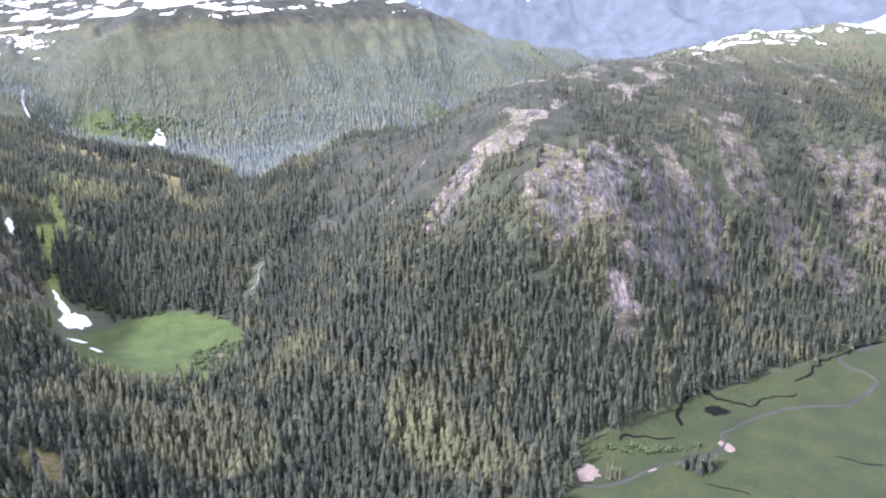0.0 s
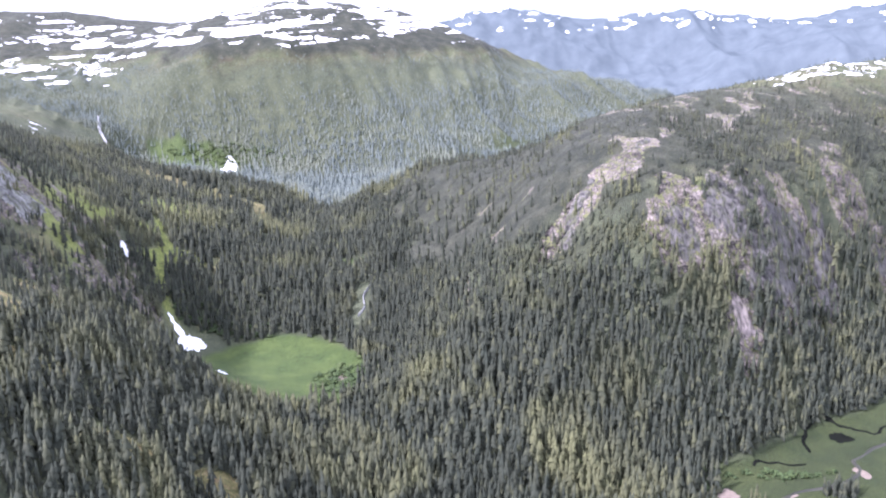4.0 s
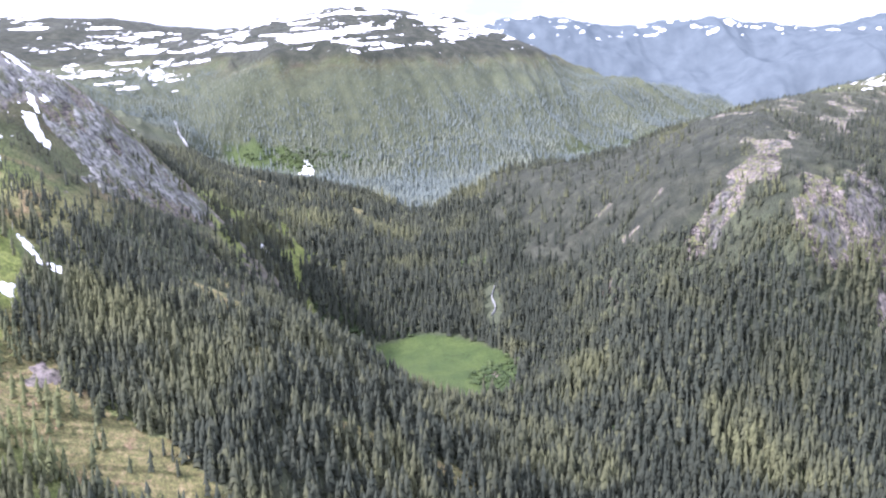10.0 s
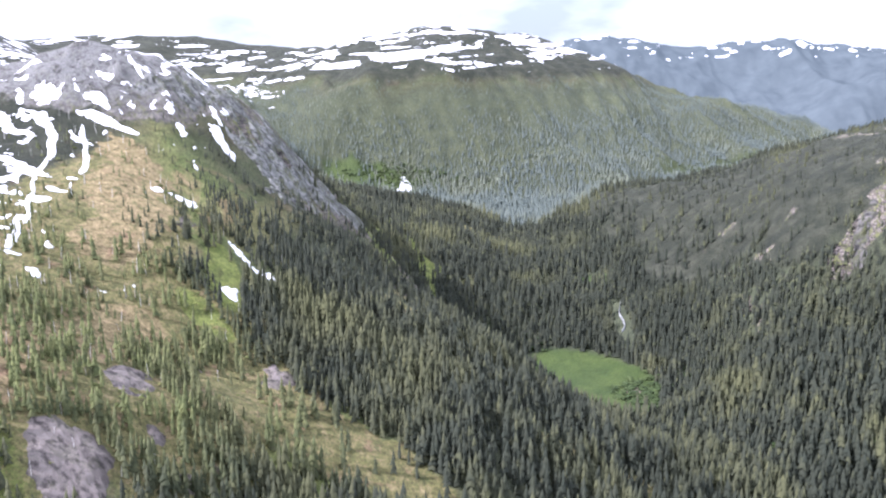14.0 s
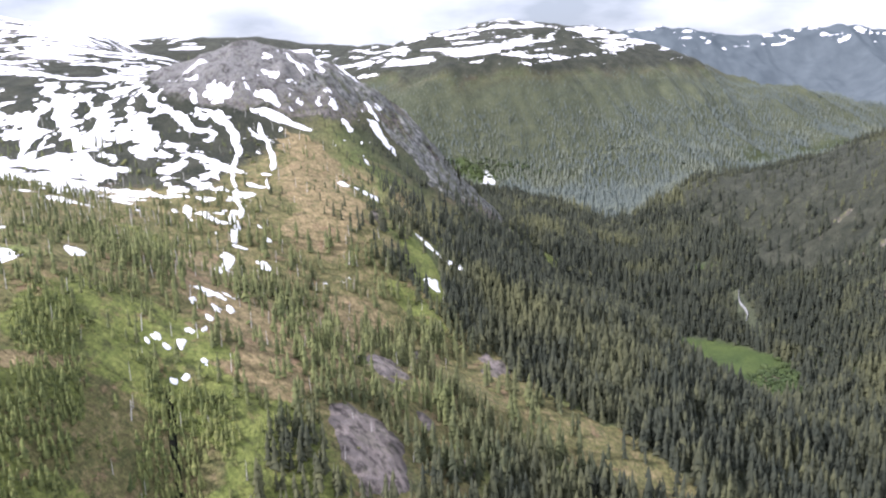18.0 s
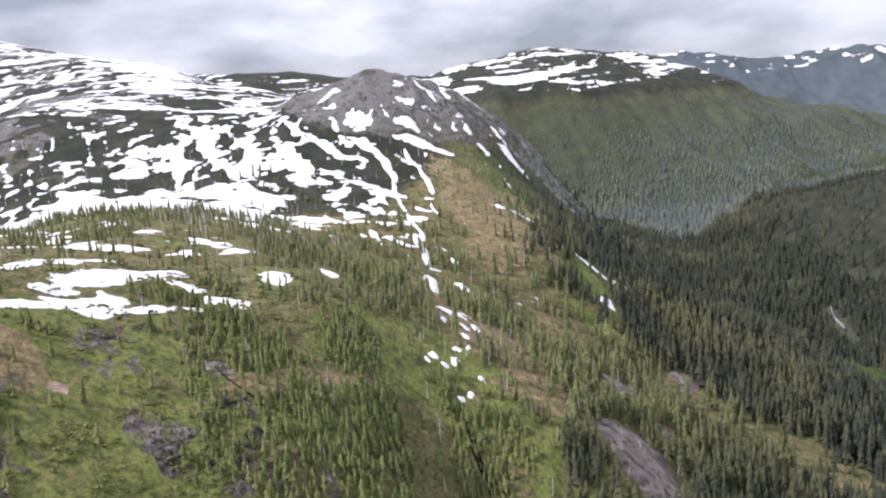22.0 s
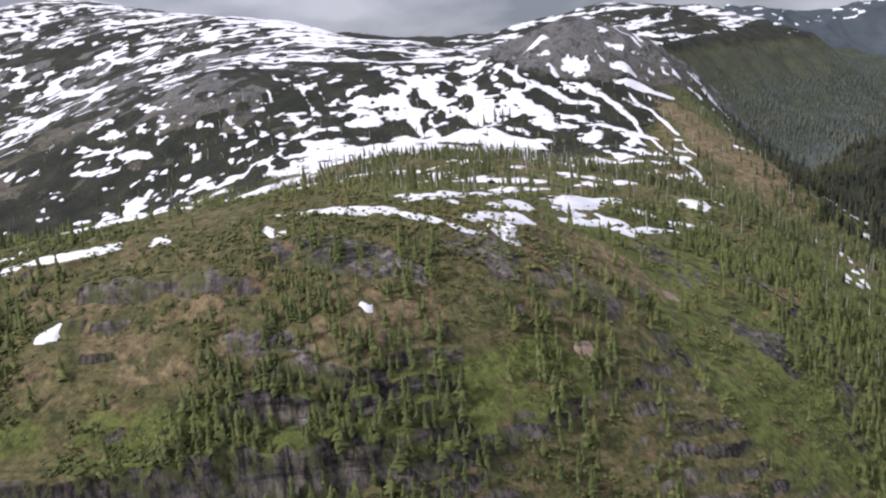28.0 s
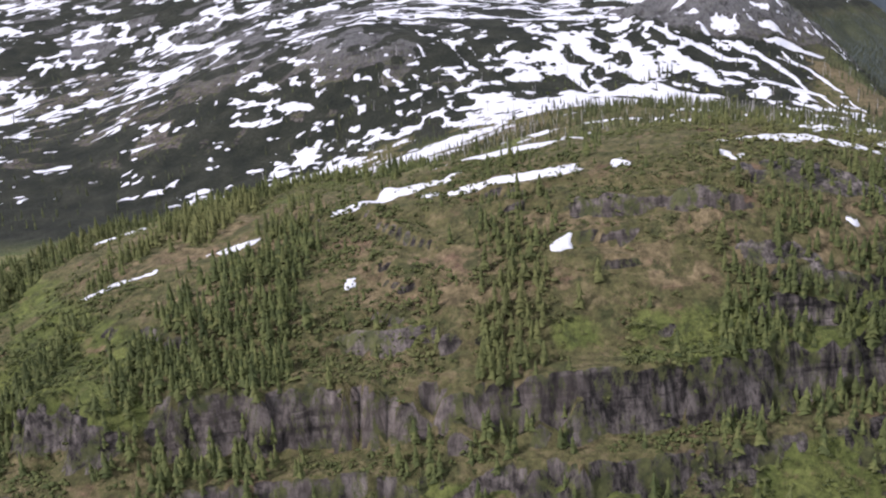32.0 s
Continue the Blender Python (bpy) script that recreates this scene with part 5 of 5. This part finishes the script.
# ---- dead trees and shrubs ----
def snag_chance(x, y, z, s):
    meadow, heath, rock, _ = cover(x, y)
    return 0.2 * (1 - meadow) * step(150, 250, z) * (snow_lift(x, y, z) < 0.2) * (1 - step(380, 400, z))


plant("dead_trees", "bleached bare dead conifers standing among the heath", scatter(-1350, -560, 250, 760, 12, snag_chance, 41), SNAGS, lambda x, y, z: 9 + 0 * x, 1.0, DEADWOOD, 118, "dead trees", 0.06)
plant("dead_trees", "grey bare dead conifers along the back of the plateau", scatter(-1450, -880, 420, 600, 6, lambda x, y, z, s: 0.55 * step(-0.1, 0.2, fbm(x, y, 40, 2, 95)) * step(0.2, 0.8, blob(x, y, -1130, 520, 300, 60, -6, 0.6)) * (snow_lift(x, y, z) < 0.2), 45), SNAGS, lambda x, y, z: 8 + 0 * x, 1.3, DEADWOOD, 122, "dead trees", 0.06)


def dead_tree(h, rng):
    """A bleached leaning trunk with a few broken boughs, each a part."""
    ob = new("dead_tree")
    tagged(ob, "bleached bare dead conifer standing on the heath ridge", "dead tree", "single dead trees")
    v, f = [], []
    for k in range(5):
        z, r = h * k / 4 - 0.5 * (k == 0), 0.022 * h * (1 - 0.2 * k) + 0.02
        v += [(r * math.cos(a) + 0.012 * h * math.sin(1.3 * k), r * math.sin(a), z) for a in (0, 1.257, 2.513, 3.77, 5.027)]
    for k in range(4):
        f += [(5 * k + s, 5 * k + (s + 1) % 5, 5 * k + 5 + (s + 1) % 5, 5 * k + 5 + s) for s in range(5)]
    part("trunk", mesh_from("trunk", v, f, [DEADWOOD]), ob)
    for k in range(6):
        z, a, q = h * rng.uniform(0.3, 0.9), rng.uniform(0, 6.28), h * rng.uniform(0.06, 0.14)
        c, n, w = math.cos(a), math.sin(a), 0.06
        v = [(-w * n, w * c, z), (w * n, -w * c, z), (0, 0, z + 2 * w), (q * c, q * n, z + 0.3 * q)]
        part("branch", mesh_from("branch", v, [(0, 1, 3), (1, 2, 3), (2, 0, 3), (0, 2, 1)], [DEADWOOD]), ob)
    return ob


DEAD = [dead_tree(h, tree_rng) for h in (9, 7.5, 10.5)]
dx, dy, dz = scatter(-1010, -640, 230, 600, 14, lambda x, y, z, s: 0.4 * (z > 200) * (snow_lift(x, y, z) < -0.2) * (1 - cleared(x, y)), 47)
for k, i in enumerate(np.random.default_rng(8).permutation(len(dx))[:70]):
    m = Matrix.LocRotScale((dx[i], dy[i], dz[i]), Euler((tree_rng.normal(0, 0.06), tree_rng.normal(0, 0.06), tree_rng.uniform(0, 6.28))), None)
    if k < 3:
        DEAD[k].matrix_basis = m
    else:
        copy_thing(DEAD[k % 3], m)


def shrub_chance(x, y, z, s):
    meadow, heath, rock, _ = cover(x, y)
    n = fbm(x, y, 40, 3, 91)
    n = n + 0.8 * fbm(x, y, 11, 2, 93)
    return (0.10 + 0.90 * step(-0.05, 0.2, n)) * (1 - 0.8 * rock) * (1 - meadow) * (1 - 0.7 * sample(COVER[0], x, y)) * (snow_lift(x, y, z) < -0.3) * (0.35 + 0.65 * near_face(x, y))


plant("shrubs", "low bright green alder and heath shrubs on the ledges", scatter(-1450, -800, 10, 330, 2.3, shrub_chance, 42), LOW_SHRUBS, lambda x, y, z: 2.1 + 0.6 * fbm(x, y, 30, 2, 95), 1.5, SHRUB, 119, "shrubs", 0.0)
plant("shrubs", "low bright green alder and heath shrubs on the ridge", scatter(-1150, -600, 330, 720, 9, shrub_chance, 43), SHRUBS, lambda x, y, z: 3.4 + 0 * x, 1.5, SHRUB, 120, "shrubs", 0.0)


def alder_chance(x, y, z, s):
    c = 0 * x
    for cx, cy, rx, ry in ((-270, 1000, 60, 42), (-190, 950, 50, 22), (-140, 857, 55, 16), (-139, 793, 40, 14), (0, 815, 60, 16), (70, 852, 60, 22), (-281, 925, 26, 18), (60, 835, 50, 22), (-500, 1140, 60, 22), (-700, 1990, 120, 22), (215, 868, 40, 8)):
        c = np.maximum(c, blob(x, y, cx, cy, rx, ry, 0, 0.6) * 0.85)
    return c


plant("shrubs", "rounded green alder thickets along the creek and meadows", scatter(-900, 330, 740, 2020, 5.0, alder_chance, 44), SHRUBS, lambda x, y, z: 7.0 + 0 * x, 1.5, ALDER, 121, "shrubs", 0.0)

plant("forest", "small clumps of dark conifers on the river's bank", scatter(80, 290, 780, 850, 4.5, lambda x, y, z, s: 0.85 * np.maximum(blob(x, y, 256, 824, 16, 10, 20, 0.5), np.maximum(blob(x, y, 158, 806, 10, 7, 0, 0.5), blob(x, y, 101, 800, 16, 10, 0, 0.5))), 48), MID_SHAPES, lambda x, y, z: 20 + 0 * x, 1.15, CONIFER, 124)

# ---- water on the valley floor ----
ribbon("river", "winding shallow river across the green flat", "river", [(660, 1175), (614, 1154), (554, 1125), (521, 1101), (527, 1081), (548, 1062), (548, 1040), (521, 1010), (484, 975), (444, 972), (399, 962), (358, 943), (323, 920), (301, 902), (300, 875), (281, 856), (256, 842), (216, 833), (195, 820), (167, 800), (141, 789), (110, 800), (60, 830)], 7.0, WATER, 301, 1.0, 3.0, "structure")
ribbon("bog_channel", "black winding bog channel in the wet meadow", "channel", [(180, 882), (190, 891), (217, 895), (248, 901)], 4.4, BOG, 302, 0.8, 12.0, "structure")
ribbon("bog_channel", "black winding bog channel at the forest's edge", "channel", [(259, 925), (261, 946), (277, 977), (295, 992), (338, 991), (364, 974)], 6.0, BOG, 303, 0.8, 14.0, "structure")
ribbon("bog_channel", "black winding bog channel in the wet meadow", "channel", [(363, 969), (390, 988), (429, 1004)], 4.6, BOG, 304, 0.8, 14.0, "structure")
ribbon("bog_channel", "black winding bog channel in the wet meadow", "channel", [(440, 1033), (479, 1068), (506, 1088), (521, 1101)], 4.6, BOG, 305, 0.8, 14.0, "structure")
ribbon("bog_channel", "black bog channel beside the river's bend", "channel", [(521, 1101), (556, 1128), (614, 1158)], 8.0, BOG, 307, 1.2, 4.0, "structure")
ribbon("bog_channel", "faint channel across the grass flat", "channel", [(415, 853), (440, 842), (462, 837)], 2.6, BOG, 306, 0.6, 5.0, "structure")
ribbon("bog_channel", "faint channel across the grass flat", "channel", [(254, 792), (275, 784), (295, 775)], 2.6, BOG, 308, 0.6, 5.0, "structure")
patch("bog_pool", "black bog pool in the wet meadow", "pool", 317, 964, 15, 9, 0, 0.4, BOG, 311, 2)
patch("sand_bar", "pale sand bar on the river's bend", "sand bar", 299, 872, 6, 13, 10, 0.7, SAND, 312, 1.5, 0.35, "sand bars")
patch("sand_bar", "pale sand bar where the creek joins the river", "sand bar", 134, 820, 12, 20, -10, 0.7, SAND, 313, 1.5, 0.35, "sand bars")
patch("sand_bar", "pale sand bar on the river's bank", "sand bar", 258, 838, 11, 3.5, 25, 0.7, SAND, 314, 1.5, 0.35, "sand bars")
patch("sand_bar", "pale sand bar on the river's bank", "sand bar", 205, 823, 10, 3.5, 25, 0.7, SAND, 315, 1.5, 0.35, "sand bars")
patch("gravel_bar", "grey gravel bar beside the small meadow", "gravel bar", -318, 1015, 13, 11, 20, 0.7, SAND, 316, 1.5)
ribbon("cascade", "white cascade between dark conifers", "waterfall", [(-300, 1252), (-305, 1215), (-300, 1190), (-308, 1168)], 1.7, FOAM, 307, 3.5, 4.0, "structure")
ribbon("waterfall", "thin white waterfall down the dark distant wall", "waterfall", [(-1024, 2010), (-1000, 1955), (-974, 1908), (-955, 1886)], 6.0, FOAM, 308, 7.0, 5.0, "structure")
ribbon("creek", "dark creek in a deep wooded gully", "creek", [(-838, 322), (-832, 300), (-826, 290), (-818, 270)], 4.0, BOG, 309, 1.0, 3.0, "structure")

# ---- snow patches that lie by themselves ----
for label, cx, cy, rx, ry, turn in SNOW_PATCHES:
    patch("snow_patch", label, "snow patch", cx, cy, rx, ry, turn, 0.7, SNOW, int(cx * 7 + cy) % 997, max(0.5, min(rx, ry) / 6), 0.8 if max(rx, ry) < 2.6 * min(rx, ry) else 0.5, "snow patches")

for label, line, width in (
    ("long snow streak running down the gully", [(-964, 758), (-949, 755), (-932, 742), (-920, 722), (-910, 686)], 8.5),
    ("long snow streak running down the gully", [(-911, 690), (-906, 661), (-896, 629), (-885, 595), (-878, 574)], 5.0),
    ("snow tongue in the gully", [(-882, 582), (-876, 560), (-870, 538)], 8.0),
    ("forked snow streak below the rocky knob", [(-905, 752), (-895, 731), (-883, 701), (-873, 671)], 6.0),
    ("thin snow streak below the rocky knob", [(-872, 656), (-866, 636)], 3.0),
    ("snow band across the foot of the rocky knob", [(-918, 772), (-898, 770), (-881, 769), (-857, 770)], 10.0),
    ("snow streak on the rocky knob", [(-900, 871), (-888, 850), (-876, 842)], 8.0),
    ("snow streak on the knob's shoulder", [(-874, 893), (-854, 875), (-838, 866)], 7.0),
):
    ribbon("snow_patch", label, "snow patch", line, width, SNOW, int(line[0][0] * 5 + line[0][1]) % 983, 0.9, 6.0, group="snow patches")

# ---- bare rock slabs ----
for label, cx, cy, rx, ry, turn, m in OUTCROPS:
    patch("rock_outcrop", label, "rock", cx, cy, rx, ry, turn, 0.5 if m is SCAR else 0.8 if m is ROCK else 2.0, m, int(cx * 3 - cy) % 991, 1.5, 0.9 if m in (CLIFF, FLANK, SCAR, ROCK) else 0.5, "rock outcrops")

# ---- the blue distance ----
FAR_LINES = dict(
    crest=[(-300, 3900, 470), (-52, 3900, 545), (176, 3900, 519), (430, 3900, 478), (630, 3900, 512), (928, 3900, 533), (1181, 3900, 480), (1400, 3900, 490), (1700, 3900, 520)],
    crest_back=[(-300, 4250, 300), (600, 4250, 330), (1700, 4250, 350)],
    foot=[(-300, 3150, 140), (200, 3200, 140), (600, 3150, 130), (1000, 3100, 120)],
    middle=[(-200, 3600, 330), (200, 3560, 300), (560, 3600, 300), (800, 3500, 330), (1000, 3560, 380)],
    spur=[(700, 3150, 170), (900, 3180, 260), (1150, 3200, 330), (1500, 3250, 430), (1700, 3250, 450)],
)


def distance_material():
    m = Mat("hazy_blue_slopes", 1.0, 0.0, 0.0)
    # aerial haze put in as a blue-grey base and a weak blue glow
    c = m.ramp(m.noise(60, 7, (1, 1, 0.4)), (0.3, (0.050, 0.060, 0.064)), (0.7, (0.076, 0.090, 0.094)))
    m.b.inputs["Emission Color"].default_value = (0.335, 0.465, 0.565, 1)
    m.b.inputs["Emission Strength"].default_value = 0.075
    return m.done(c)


def far_height(x, y):
    p = np.array([q for line in FAR_LINES.values() for q in line], float)
    d = lambda a, b, c, e: np.sqrt((a[..., None] - c) ** 2 + (b[..., None] - e) ** 2 + 60.0 ** 2)
    w = np.linalg.solve(d(p[:, 0], p[:, 1], p[:, 0], p[:, 1]), p[:, 2] - 300)
    return d(x, y, p[:, 0], p[:, 1]) @ w + 300 + 26 * fbm(x, y, 260, 5, 201) + 32 * (ridged(x, y * 0.6, 190, 5, 203) - 0.2)


fx, fy = np.meshgrid(np.arange(-300, 1701, 10), np.arange(3050, 4260, 10))
fz = far_height(fx, fy)
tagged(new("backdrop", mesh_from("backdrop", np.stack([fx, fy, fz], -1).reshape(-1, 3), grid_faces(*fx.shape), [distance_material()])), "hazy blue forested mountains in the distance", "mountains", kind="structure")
fn = 1.5 * fbm(fx * 0.7, fz * 2.6, 34, 4, 205) / 0.36 + 0.9 * np.log(np.clip(0.11 * step(400, 490, fz), 0.001, 0.9) / 0.6)
keep = grid_faces(*fx.shape)
fl = np.clip(fn * 3, -4, 3)
keep = keep[(fl.ravel()[keep].max(1) > 0)]
used, inv = np.unique(keep, return_inverse=True)
tagged(new("snowfield", mesh_from("snowfield", np.stack([fx, fy, fz + fl], -1).reshape(-1, 3)[used], inv.reshape(-1, 4), [SNOW])), "thin snow on the crests of the distant mountains", "snow", "snowfields", "stuff")

# ---- dark joints in the steep grassy flank ----
ribbon("fissure", "dark eroded joint in the grassy flank", "fissure", [(-936, 242), (-930, 237), (-915, 232), (-897, 221), (-890, 214)], 1.0, BOG, 331, 0.25, 4.0, "structure")
ribbon("fissure", "dark eroded joint in the grassy flank", "fissure", [(-912, 246), (-900, 240), (-890, 232)], 0.8, BOG, 332, 0.25, 4.0, "structure")
